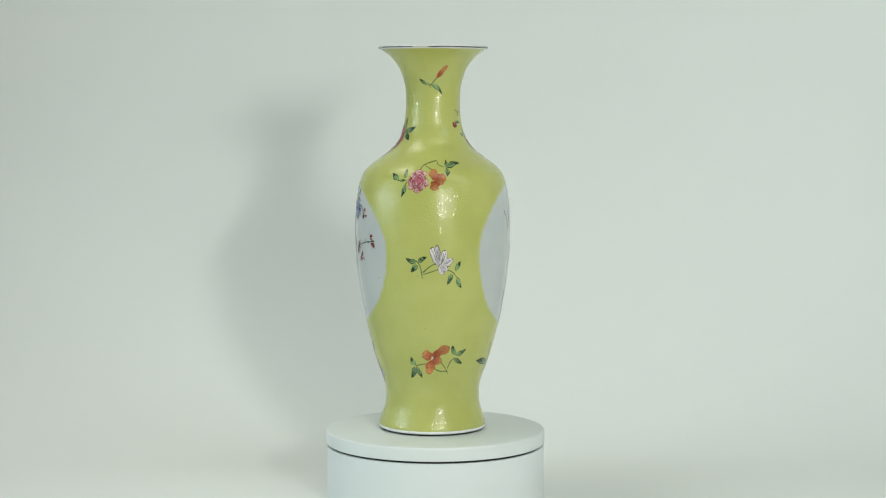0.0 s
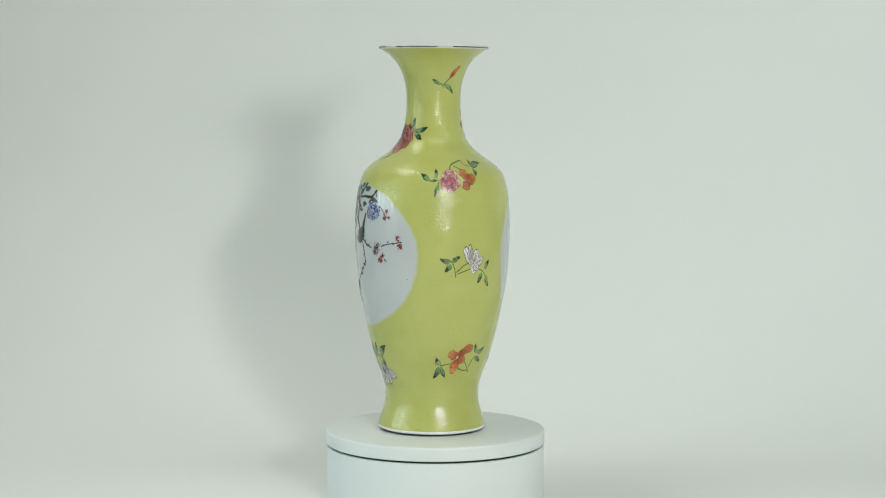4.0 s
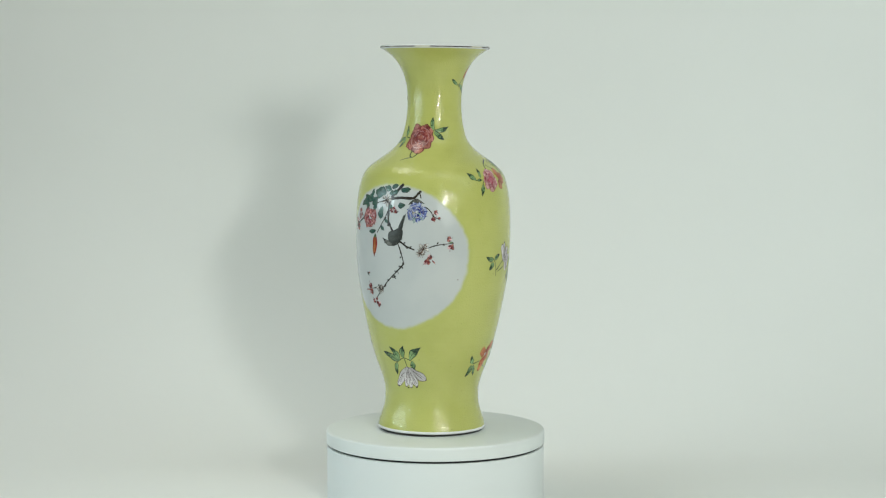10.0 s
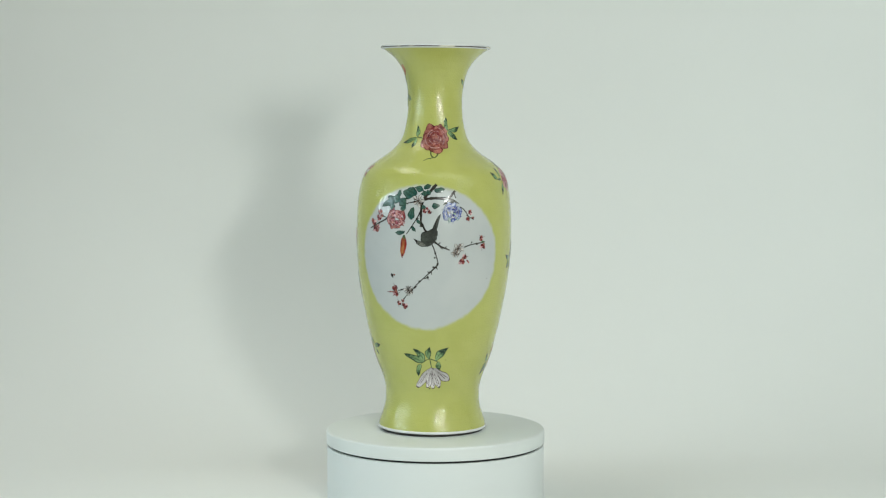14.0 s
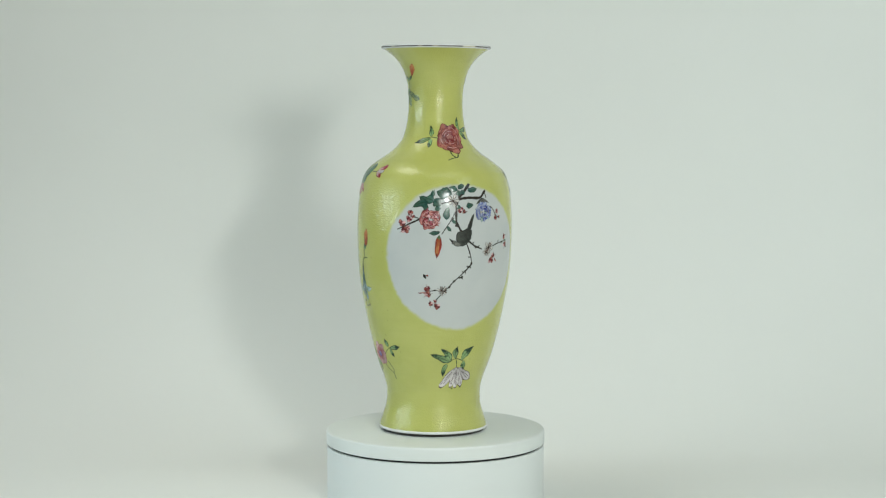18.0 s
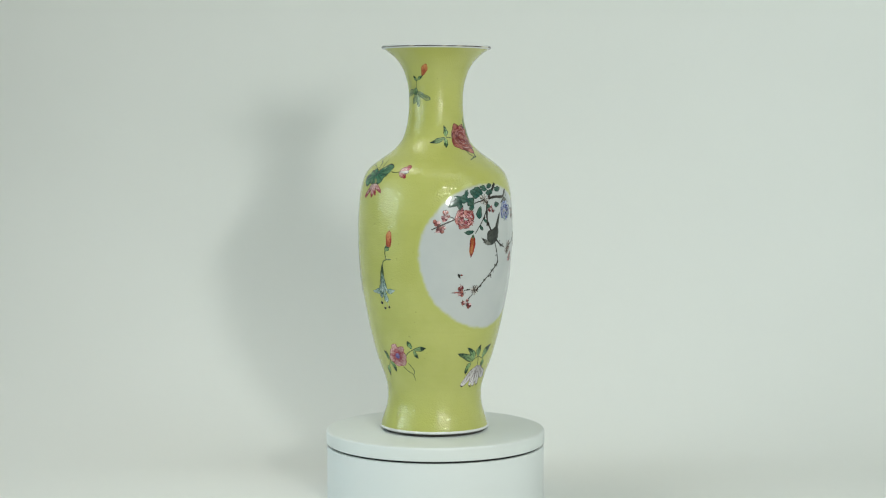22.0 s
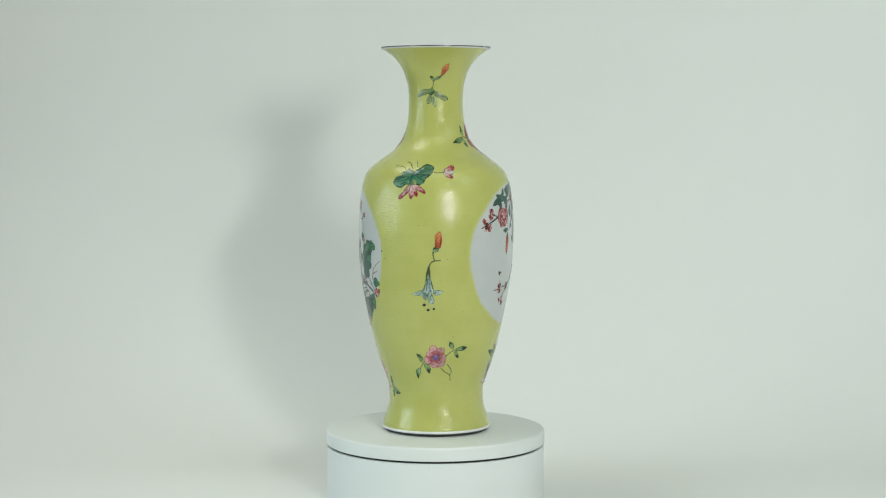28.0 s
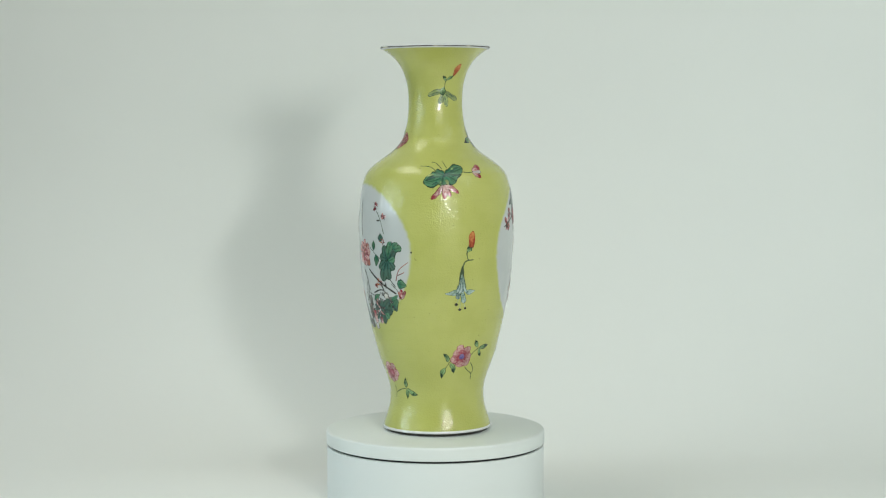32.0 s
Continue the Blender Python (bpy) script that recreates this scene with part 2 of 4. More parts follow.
def ring(name, r, z0, z1, bev, mat, parent, label="", seg=160, hollow=0.0, low=None):
    prof = [(hollow + 1e-4, z1)] + [(r - bev + bev * math.sin(a), z1 - bev + bev * math.cos(a)) for a in [math.pi / 2 * k / 6 for k in range(7)]]
    bev = low or bev
    prof += [(r - bev + bev * math.cos(a), z0 + bev - bev * math.sin(a)) for a in [math.pi / 2 * k / 6 for k in range(7)]] + [(hollow + 1e-4, z0)]
    v, f = lathe(prof, seg)
    return child(name, mesh_of(name, v, f), mat, parent, label)


base = ring("base", 0.1258, -0.0785, -0.0172, 0.0003, PLASTIC, turntable, "white plastic drum housing")
# added black ring: stands in for the shade in the recess
gap = ring("gap_ring", 0.1228, -0.0180, -0.0135, 0.0002, RUBBER_AND_SHADE, turntable, "thin black ring that draws the shade between drum and platter")
platter = ring("platter", 0.1265, -0.0144, 0.0009, 0.0026, PLATTER, turntable, "smooth white turning disc", low=0.0003)
foot_pad = ring("foot_pad", 0.105, -0.0790, -0.0785, 0.0001, RUBBER_AND_SHADE, turntable, "black rubber foot ring", hollow=0.09)

# ---------------------------------------------------------------- vase
PROFILE = [(0.0612, 0.0046), (0.0616, 0.0060), (0.0608, 0.0102), (0.0581, 0.0186), (0.0560, 0.0252), (0.0546, 0.0318), (0.0541, 0.0399),
           (0.0546, 0.0509), (0.0585, 0.0650), (0.0635, 0.0782), (0.0679, 0.0914), (0.0748, 0.1178), (0.0803, 0.1441), (0.0850, 0.1704),
           (0.0875, 0.1937), (0.0886, 0.2162), (0.0889, 0.2359), (0.0884, 0.2516), (0.0871, 0.2685), (0.0849, 0.2815), (0.0812, 0.2935),
           (0.0758, 0.3015), (0.0684, 0.3080), (0.0598, 0.3143), (0.0511, 0.3205), (0.0441, 0.3270), (0.0392, 0.3334), (0.0362, 0.3399),
           (0.0330, 0.3529), (0.0314, 0.3658), (0.0310, 0.3765), (0.0313, 0.3875), (0.0325, 0.3978), (0.0361, 0.4103), (0.0390, 0.4166),
           (0.0430, 0.4227), (0.0488, 0.4290), (0.0560, 0.4346), (0.0618, 0.4384)]
LINE = [(p.x, p.y) for p in spline(PROFILE, 8)]
LINE_R = np.array([p[0] for p in LINE])
LINE_Z = np.array([p[1] for p in LINE])
assert np.all(np.diff(LINE_Z) > 0)


def radius(z):
    return float(np.interp(z, LINE_Z, LINE_R))


def skin(theta, z, off):
    """The point on the vase at the angle theta (radians, 0 to the front) and height z, lifted by off along the normal."""
    slope = (radius(z + 0.001) - radius(z - 0.001)) / 0.002
    h = math.hypot(1, slope)
    r = radius(z) + off / h
    return (r * math.sin(theta), -r * math.cos(theta), z - off * slope / h)


vase = tagged(new("vase"), "tall yellow porcelain baluster vase with painted flowers on a turntable", "vase")


def vase_body():
    v, f = lathe(LINE, 288)
    child("body", mesh_of("body", v, f), YELLOW, vase, "lemon yellow enamel body with flared neck")
    inner = [(0.0614, 0.4388)] + [(p[0] - 0.0032, p[1]) for p in LINE[::-1] if 0.10 < p[1] < 0.4343] + [(0.03, 0.05), (0.0005, 0.045)]
    v, f = lathe(inner, 160)
    child("inside", mesh_of("inside", v, [q[::-1] for q in f]), INSIDE, vase, "white glazed inside of the neck")
    # rolled lip: white roll with a dark painted line
    roll = [(0.0606 + 0.0020 * math.cos(a), 0.4392 + 0.0020 * math.sin(a)) for a in [2 * math.pi * k / 16 for k in range(16)]]
    v, f = lathe(roll, 240, close=True)
    child("lip", mesh_of("lip", v, f), PORCELAIN, vase, "thin white rolled lip")
    band = [(0.0606 + 0.0021 * math.cos(a), 0.4392 + 0.0021 * math.sin(a)) for a in [radians(-22 + 7.2 * k) for k in range(6)]]
    v, f = lathe(band, 240)
    child("lip_line", mesh_of("lip_line", v, f), GILT, vase, "worn dark brown line round the lip")
    foot = [(0.0616, 0.0060), (0.0624, 0.0050), (0.0625, 0.0040), (0.0619, 0.0032), (0.0604, 0.0028), (0.0560, 0.0028), (0.0550, 0.0037)]
    v, f = lathe([(p.x, p.y) for p in spline(foot, 3)], 240)
    child("foot_rim", mesh_of("foot_rim", v, f), PORCELAIN, vase, "white glazed foot edge")
    under = [(0.0596, 0.0031), (0.0590, 0.0006), (0.0584, 0.0), (0.0500, 0.0), (0.0495, 0.011), (0.0005, 0.013)]
    v, f = lathe(under, 160)
    child("foot_ring", mesh_of("foot_ring", v, f), BISCUIT_SHADED, vase, "bare clay ring under the foot, coloured near black for the shade there")


vase_body()


def medallion(theta0, z0, half_arc, half_up, half_down, label):
    """A round white reserve in the yellow ground, with a softly lipped edge."""
    rings, seg = 26, 120
    verts, faces, uvs = [skin(radians(theta0), z0, 0.00006)], [], [(0, 0)]
    for i in range(1, rings + 2):
        q = min(i / rings, 1.0)
        off = 0.00006 if i <= rings else -0.00003
        q = q * (1.0 if i <= rings else 1.006)
        for k in range(seg):
            a = 2 * math.pi * k / seg
            c, s = math.cos(a), math.sin(a)
            uvs.append((min(q, 1.0), 0))
            lobe = 1 + 0.008 * math.sin(3 * a + theta0) + 0.006 * math.sin(7 * a)
            verts.append(skin(radians(theta0 + half_arc * q * c * lobe), z0 + q * s * lobe * (half_up if s > 0 else half_down), off))
    faces += [(0, 1 + k, 1 + (k + 1) % seg) for k in range(seg)]
    for i in range(rings):
        for k in range(seg):
            l = (k + 1) % seg
            faces.append((1 + i * seg + k, 1 + (i + 1) * seg + k, 1 + (i + 1) * seg + l, 1 + i * seg + l))
    ob = child("medallion", mesh_of("medallion", verts, faces, uvs), RESERVE, vase, label)
    anchors[ob.name] = (radians(theta0 + 0.4), 0.2035, 0.0885, 0.00010)
    return ob


anchors = {}
medallion_1 = medallion(-92.5, 0.2053, 59.3, 0.0841, 0.0848, "round white reserve painted with a bird on a flowering branch")
medallion_2 = medallion(88.8, 0.2053, 55.3, 0.0841, 0.0848, "round white reserve painted with flowering garden plants and rocks")


def spray(theta0, z0, label):
    """A painted spray; its stems are its own mesh, leaves and petals its parts."""
    ob = new("flower_spray", bpy.data.meshes.new("flower_spray"))
    ob.parent = vase
    tagged(ob, label)
    anchors[ob.name] = (radians(theta0), z0, radius(z0), 0.00004)
    return ob


lift = [0.0]


def on_vase(owner, s, v, off):
    th, z0, r, ground = anchors[owner.name]
    z = min(max(z0 + v / 1000, 0.004), 0.4368)
    return skin(th + s / 1000 / r, z, ground + off)


def blade(owner, name, a, b, width, mat, shape, bend, dome=0.00022, nu=9, nv=5):
    """A raised stroke of enamel from a to b, as wide as shape(t) says."""
    lift[0] = (lift[0] + 0.000007) % 0.00007
    rough = random.uniform(0, 6)
    ax, ay = a
    dx, dy = b[0] - ax, b[1] - ay
    verts, uvs, faces = [], [], []
    for i in range(nu):
        t = i / (nu - 1)
        side = bend * 4 * t * (1 - t)
        wave = 1 + 0.16 * math.sin(rough + 9 * t)
        for j in range(nv):
            w = 2 * j / (nv - 1) - 1
            k = w * wave * shape(t) * width / 2 / max(math.hypot(dx, dy), 1e-6) + side
            s, v = ax + dx * t - dy * k, ay + dy * t + dx * k
            up = dome * (1 - w * w) * min(1, 5 * t, 5 * (1 - t)) + lift[0] + 0.00003
            verts.append(on_vase(owner, s, v, up))
            uvs.append((t, j / (nv - 1)))
    for i in range(nu - 1):
        for j in range(nv - 1):
            q = i * nv + j
            faces.append((q, q + nv, q + nv + 1, q + 1))
    fills = len(faces)
    pen = LINES.get(mat.name)
    if pen:     # a drawn outline along both edges
        half, length = width / 2, max(math.hypot(dx, dy), 1e-6)
        ink = min(pen[1] * random.uniform(0.8, 1.2), half * 0.5)
        for w in (-1, 1):
            first = len(verts)
            for i in range(nu):
                t = i / (nu - 1)
                side = bend * 4 * t * (1 - t)
                wave = 1 + 0.16 * math.sin(rough + 9 * t)
                press = max(0.0, 0.75 + 0.7 * math.sin(rough * 3 + w + 5.5 * t))
                for out in (0.12 * ink, (0.12 - press) * ink):
                    k = w * max(wave * shape(t) * half + out, 0.0) / length + side
                    verts.append(on_vase(owner, ax + dx * t - dy * k, ay + dy * t + dx * k, lift[0] + 0.00013))
                    uvs.append((0.9 * t, 0.5))
            for i in range(nu - 1):
                q = first + 2 * i
                faces.append((q, q + 2, q + 3, q + 1))
    me = mesh_of(name, verts, faces, uvs)
    ob = child(name, me, mat, owner)
    if pen:
        me.materials.append(pen[0])
        for p in me.polygons[fills:]:
            p.material_index = 1
    return ob


# the pen and its width in mm that outline each enamel
LINES = {"leaf_green": (GREENINK, 0.7), "jade_green": (GREENINK, 0.6), "teal_green": (GREENINK, 0.65), "rose_pink": (MAGENTA, 0.4), "deep_rose": (WINE, 0.55),
         "crimson": (WINE, 0.5), "lotus_blush": (WINE, 0.45), "magenta": (WINE, 0.45), "lilac_white": (PLUM, 0.42), "cream_white": (BARK, 0.5),
         "pale_blue_green": (SLATE, 0.3), "sage_wash": (SLATE, 0.55), "cobalt_wash": (NAVY, 0.5), "violet_heart": (NAVY, 0.5), "coral_orange": (RUST, 0.28), "grey_plumage": (INK, 0.6)}


def pointed(t):
    return (math.sin(math.pi * min(1, t * 1.02) ** 0.85) ** 0.8 if 0 < t < 0.98 else 0.02)


def rounded(t):
    return max(0.1, math.sqrt(max(0, 1 - ((t - 0.60) / (0.60 if t < 0.60 else 0.41)) ** 2)))


def leaf(owner, a, b, width, mat, bend=None):
    return blade(owner, "leaf", a, b, width, mat, pointed, random.uniform(-0.12, 0.12) if bend is None else bend)


def petal(owner, a, b, width, mat, bend=None):
    bend = random.uniform(-0.06, 0.06) if bend is None else bend
    ob = blade(owner, "petal", a, b, width, mat, rounded, bend)
    if mat in (WHITE, PALE, SAGE) and width > 3:      # drawn veins and a dark fleck at the tip
        dx, dy = b[0] - a[0], b[1] - a[1]
        for k in (-0.16, 0.14):
            k *= width / math.hypot(dx, dy) * random.uniform(0.7, 1.5)
            line = [(a[0] + dx * t - dy * k * t, a[1] + dy * t + dx * k * t) for t in (0.25, 0.55, random.uniform(0.75, 0.92))]
            brush(owner, line, 0.3, 0.55, PLUM if mat is WHITE else SLATE)
        brush(owner, [(a[0] + dx * t + dy * k, a[1] + dy * t - dx * k) for t, k in ((0.93, -0.08), (0.99, 0.03))], 0.9, 0.5, PLUM if mat is WHITE else SLATE)
    return ob


def brush(owner, points, w0, w1, mat):
    """A single brush line over the enamel."""
    v, f, u = strip(owner, points, w0, w1, 0.00032)
    return child("brush_line", mesh_of("brush_line", v, f, u), mat, owner)


def small_bloom(owner, c, r, mat):
    """A little five-petalled blossom, sketched: pale dabs, then fine dark strokes and stamens."""
    turn = random.uniform(0, 6)
    for k in range(5):
        a = turn + 2 * math.pi * k / 5 + random.uniform(-0.3, 0.3)
        q = r * random.uniform(0.75, 1.15)
        u, w = math.cos(a), math.sin(a)
        petal(owner, (c[0] + 0.2 * r * u, c[1] + 0.2 * r * w), (c[0] + q * u, c[1] + q * w), r * random.uniform(0.34, 0.55), mat)
        for _ in range(3):
            a += random.uniform(0.25, 0.7)
            u, w = math.cos(a), math.sin(a)
            q = random.uniform(0.5, 0.95) * r
            brush(owner, [(c[0] + 0.1 * r * u, c[1] + 0.1 * r * w), (c[0] + q * u, c[1] + q * w)], 0.35, 0.6, random.choice((BARK, UMBER, UMBER)))
    dot(owner, c, 0.16 * r, 0.16 * r, BARK)


def strokes(owner, c, r, count, paints, wide=1.0):
    """A loosely brushed flower head: short strokes fanned out from the middle, dark ones below, light ones above."""
    for k in range(count):
        a = 2.4 * k + random.uniform(-0.35, 0.35)
        q0 = r * random.uniform(0.05, 0.5)
        q1 = min(q0 + r * random.uniform(0.3, 0.6), r * 1.05)
        turn = a + random.uniform(-0.5, 0.5)
        leaf(owner, (c[0] + q0 * math.cos(a), c[1] + q0 * math.sin(a)), (c[0] + q1 * math.cos(turn), c[1] + q1 * math.sin(turn)),
             wide * r * random.uniform(0.16, 0.34), paints[k % len(paints)])


def berry(owner, c, r, mat):
    """A blossom bud: pale rosy dabs round dark wine hearts, and a fine stamen or two."""
    turn = random.uniform(0, 6.28)
    for k in range(3):
        a = turn + 2.1 * k + random.uniform(-0.3, 0.3)
        q = r * random.uniform(0.85, 1.2)
        petal(owner, (c[0] - 0.2 * r * math.cos(a), c[1] - 0.2 * r * math.sin(a)), (c[0] + q * math.cos(a), c[1] + q * math.sin(a)), 0.95 * r, ROSY if k == 1 else mat)
    for side in (-0.35, 0.35):
        a = turn + 1.0 + side * 2
        x, y = c[0] - side * r * math.sin(turn), c[1] + side * r * math.cos(turn)
        leaf(owner, (x + r * 0.62 * math.cos(a), y + r * 0.62 * math.sin(a)), (x - r * 0.62 * math.cos(a), y - r * 0.62 * math.sin(a)), 1.3 * r, WINE)
    for _ in range(2):
        a = random.uniform(0, 6.28)
        brush(owner, [(c[0] + 0.4 * r * math.cos(a), c[1] + 0.4 * r * math.sin(a)), (c[0] + 1.5 * r * math.cos(a + 0.2), c[1] + 1.5 * r * math.sin(a + 0.2))], 0.55, 0.3, random.choice((WINE, UMBER)))


def dot(owner, c, rx, ry, mat):
    """A round dab of enamel, rx by ry across half."""
    return blade(owner, "dab", (c[0], c[1] - ry), (c[0], c[1] + ry), 2 * rx, mat, lambda t: math.sqrt(max(0.0, 1 - (2 * t - 1) ** 2)), 0, nu=9, nv=7)


def strip(owner, points, w0, w1, over=0.00002):
    line = spline(points, 6) if len(points) > 2 else [Vector(points[0]).lerp(Vector(points[1]), k / 5) for k in range(6)]
    verts, uvs, faces = [], [], []
    n = len(line)
    for i, p in enumerate(line):
        d = (line[min(i + 1, n - 1)] - line[max(i - 1, 0)]).normalized()
        w = (w0 + (w1 - w0) * i / (n - 1)) * random.uniform(0.8, 1.2) / 2
        for j in (-1, 0, 1):
            verts.append(on_vase(owner, p.x - d.y * w * j, p.y + d.x * w * j, over + (0.00016 if j == 0 else 0)))
            uvs.append((0.9 * i / (n - 1), 0.5 + 0.4 * j))
    for i in range(n - 1):
        for j in (0, 1):
            q = i * 3 + j
            faces.append((q, q + 3, q + 4, q + 1))
    return verts, faces, uvs


def stem(owner, points, w0, w1, mat):
    """The first stem is the spray's own mesh, the others are its parts."""
    v, f, u = strip(owner, points, w0, w1)
    if len(owner.data.vertices):
        return child("stem", mesh_of("stem", v, f, u), mat, owner)
    owner.data = mesh_of("flower_spray", v, f, u)
    owner.data.materials.append(mat)
    return owner


def branch(owner, points, w0, w1, mat):
    v, f, u = strip(owner, points, w0, w1)
    if mat is BARK and w0 > 0.9:        # short thorns
        line = spline(points, 5) if len(points) > 2 else [Vector(points[0]), Vector(points[1])]
        for p, q in list(zip(line, line[1:]))[1::3]:
            d = (q - p).normalized() * random.choice((-1, 1))
            tip = p + Vector((-d.y, d.x)) * random.uniform(0.6, 1.3) + d * random.uniform(-0.5, 0.9)
            v2, f2, u2 = strip(owner, [tuple(p), tuple(tip)], 0.9, 0.35)
            f += [tuple(i + len(v) for i in g) for g in f2]
            v, u = v + v2, u + u2
    return child("twig", mesh_of("twig", v, f, u), mat, owner)


def blossom(owner, c, r, count, mat, heart):
    """An open flower: a ring of petals round a heart."""
    turn = random.uniform(0, 6)
    for k in range(count):
        a = turn + 2 * math.pi * k / count + random.uniform(-0.1, 0.1)
        q = r * random.uniform(0.86, 1.12)
        petal(owner, (c[0] + 0.12 * r * math.cos(a), c[1] + 0.12 * r * math.sin(a)), (c[0] + q * math.cos(a), c[1] + q * math.sin(a)),
              1.75 * r * math.sin(math.pi / count) * random.uniform(0.9, 1.15), mat)
    dot(owner, c, 0.3 * r, 0.3 * r, heart)


def rose(owner, c, r, mat):
    """Closed inner petals of a many-petalled flower: shells across three rings, each with a pale and a dark brush line."""
    for ring_r, count in ((1.0, 7), (0.66, 5), (0.34, 3)):
        turn = random.uniform(0, 6)
        for k in range(count):
            a = turn + 2 * math.pi * k / count + random.uniform(-0.15, 0.15)
            m = ring_r * r * random.uniform(0.82, 1.15)
            u, w = math.cos(a), math.sin(a)
            e = (c[0] + 0.75 * m * u, c[1] + 0.75 * m * w)
            h = 0.55 * m * random.uniform(0.75, 1.2)
            petal(owner, (e[0] + h * w, e[1] - h * u), (e[0] - h * w, e[1] + h * u), 0.5 * r * (0.45 + ring_r / 2) * random.uniform(0.75, 1.25), mat, random.uniform(-0.4, -0.1))
            j1 = random.uniform(-0.25, 0.25)
            for q, wide, paint in ((random.uniform(0.85, 1.1), 0.55, WINE if mat is not BLUE else NAVY), (0.82, 0.6, ROSY if mat is not BLUE else CREAM)):
                arc = [(c[0] + q * m * math.cos(a + b), c[1] + q * m * math.sin(a + b)) for b in (-0.42 - j1, -0.15, 0.15, 0.42 - j1)]
                brush(owner, arc, wide, 0.3, paint if mat is not BLUE or paint is not WINE else NAVY)


# ---------------------------------------------------------------- the painting, in millimetres from each spray's middle

bud_spray = spray(8.6, 0.4057, "orange bud with two green leaves painted on the neck")
petal(bud_spray, (-0.8, -1.3), (9.3, 12.7), 5.2, CORAL, 0)
stem(bud_spray, [(-0.8, -1.3), (-8.4, -9.6)], 1.1, 0.9, STEM)
stem(bud_spray, [(-10.6, -6.8), (-7.4, -12.3)], 0.9, 0.6, STEM)
leaf(bud_spray, (-10.7, -8.9), (-21.6, -2.1), 3.7, LEAF)
leaf(bud_spray, (-7.4, -8.5), (6.6, -19.6), 4.4, LEAF)

rose_spray = spray(-6.4, 0.2917, "pink rose and orange hibiscus spray on the shoulder")
stem(rose_spray, [(-5.7, 11), (-1.8, 16.4), (14.3, 20.9), (16.4, 17), (23.3, 14)], 1.1, 0.6, STEM)
stem(rose_spray, [(0.5, 15.2), (8.9, 11.1)], 0.9, 0.6, STEM)
stem(rose_spray, [(-30.2, -0.9), (-20.4, -0.6)], 0.9, 0.9, STEM)
stem(rose_spray, [(-21, -4.8), (-19.1, -2.3)], 0.9, 0.9, STEM)
leaf(rose_spray, (-28.8, -0.8), (-40, 7.4), 5.2, LEAF)
leaf(rose_spray, (-28.3, -1.2), (-21.6, -0.3), 3, LEAF)
leaf(rose_spray, (-22.8, 1.8), (-22.8, 12.2), 4.1, LEAF)
leaf(rose_spray, (-20.5, -4.7), (-24.4, -18.9), 4.4, LEAF)
leaf(rose_spray, (26.8, 13), (28.1, 21.8), 4.8, LEAF)
leaf(rose_spray, (27.5, 12.8), (47.6, 18), 5.2, LEAF)
leaf(rose_spray, (26.8, 13.2), (25.7, 3.6), 4.4, LEAF)
petal(rose_spray, (13, 0), (8.5, 11.7), 9.5, CORAL)
petal(rose_spray, (13, 0.4), (24.5, 3), 10, CORAL)
petal(rose_spray, (13.4, 0), (21.8, -3.1), 8.7, CORAL)
petal(rose_spray, (12.5, -0.4), (10.3, -11.2), 10, CORAL)
blossom(rose_spray, (-7.1, -1), 13, 8, PINK, MAGENTA)
rose(rose_spray, (-7.1, -1), 8.7, PINK)
strokes(rose_spray, (-7.1, -1), 7.4, 8, (MAGENTA, ROSY))

white_spray = spray(3.8, 0.2033, "white peony with green leaves painted on the belly")
stem(white_spray, [(-26.5, 0.6), (-22.2, -2.3), (-19, -8.6), (-17, -20.2)], 0.9, 0.9, STEM)
stem(white_spray, [(-15.9, -15.9), (-6.3, -12.7), (4.7, -8.9)], 1.1, 0.9, STEM)
stem(white_spray, [(-16.5, -13.8), (-5.9, -5.3), (1.6, -3.8)], 1.1, 0.9, STEM)
stem(white_spray, [(9.6, -10.3), (17.2, -13.4), (21.7, -18.5), (24.5, -21.3)], 0.9, 0.9, STEM)
leaf(white_spray, (-22.8, -1.8), (-35.9, 2), 5.5, LEAF)
leaf(white_spray, (-21.5, -2.2), (-12.2, 3.8), 5.2, LEAF)
leaf(white_spray, (-22.8, -4.8), (-29.9, -13.5), 5.9, LEAF)
leaf(white_spray, (20.7, -12.1), (26.3, -1), 4.8, LEAF)
leaf(white_spray, (16.4, -15.1), (11.4, -27.4), 5.2, LEAF)
leaf(white_spray, (23.1, -19.6), (28.3, -31.6), 5.2, LEAF)
petal(white_spray, (2.1, -6.4), (-6.4, 14.8), 7.8, WHITE)
petal(white_spray, (2.9, -6.4), (-0.5, 17.3), 7.4, WHITE)
petal(white_spray, (4.2, -6.4), (8.3, 11.5), 8.2, WHITE)
petal(white_spray, (4.2, -6.4), (17.4, 1.4), 8.7, WHITE)
petal(white_spray, (3.8, -4.3), (11.1, -12.4), 6.9, WHITE)
petal(white_spray, (2.9, -4.3), (6.4, -16), 6.5, WHITE)
petal(white_spray, (2.1, -5.9), (-2.2, 2.1), 6.1, WHITE)
petal(white_spray, (2.9, -7.2), (5.8, 2), 5.6, WHITE)
dot(white_spray, (2.1, -3.8), 1.1, 0.9, INK)

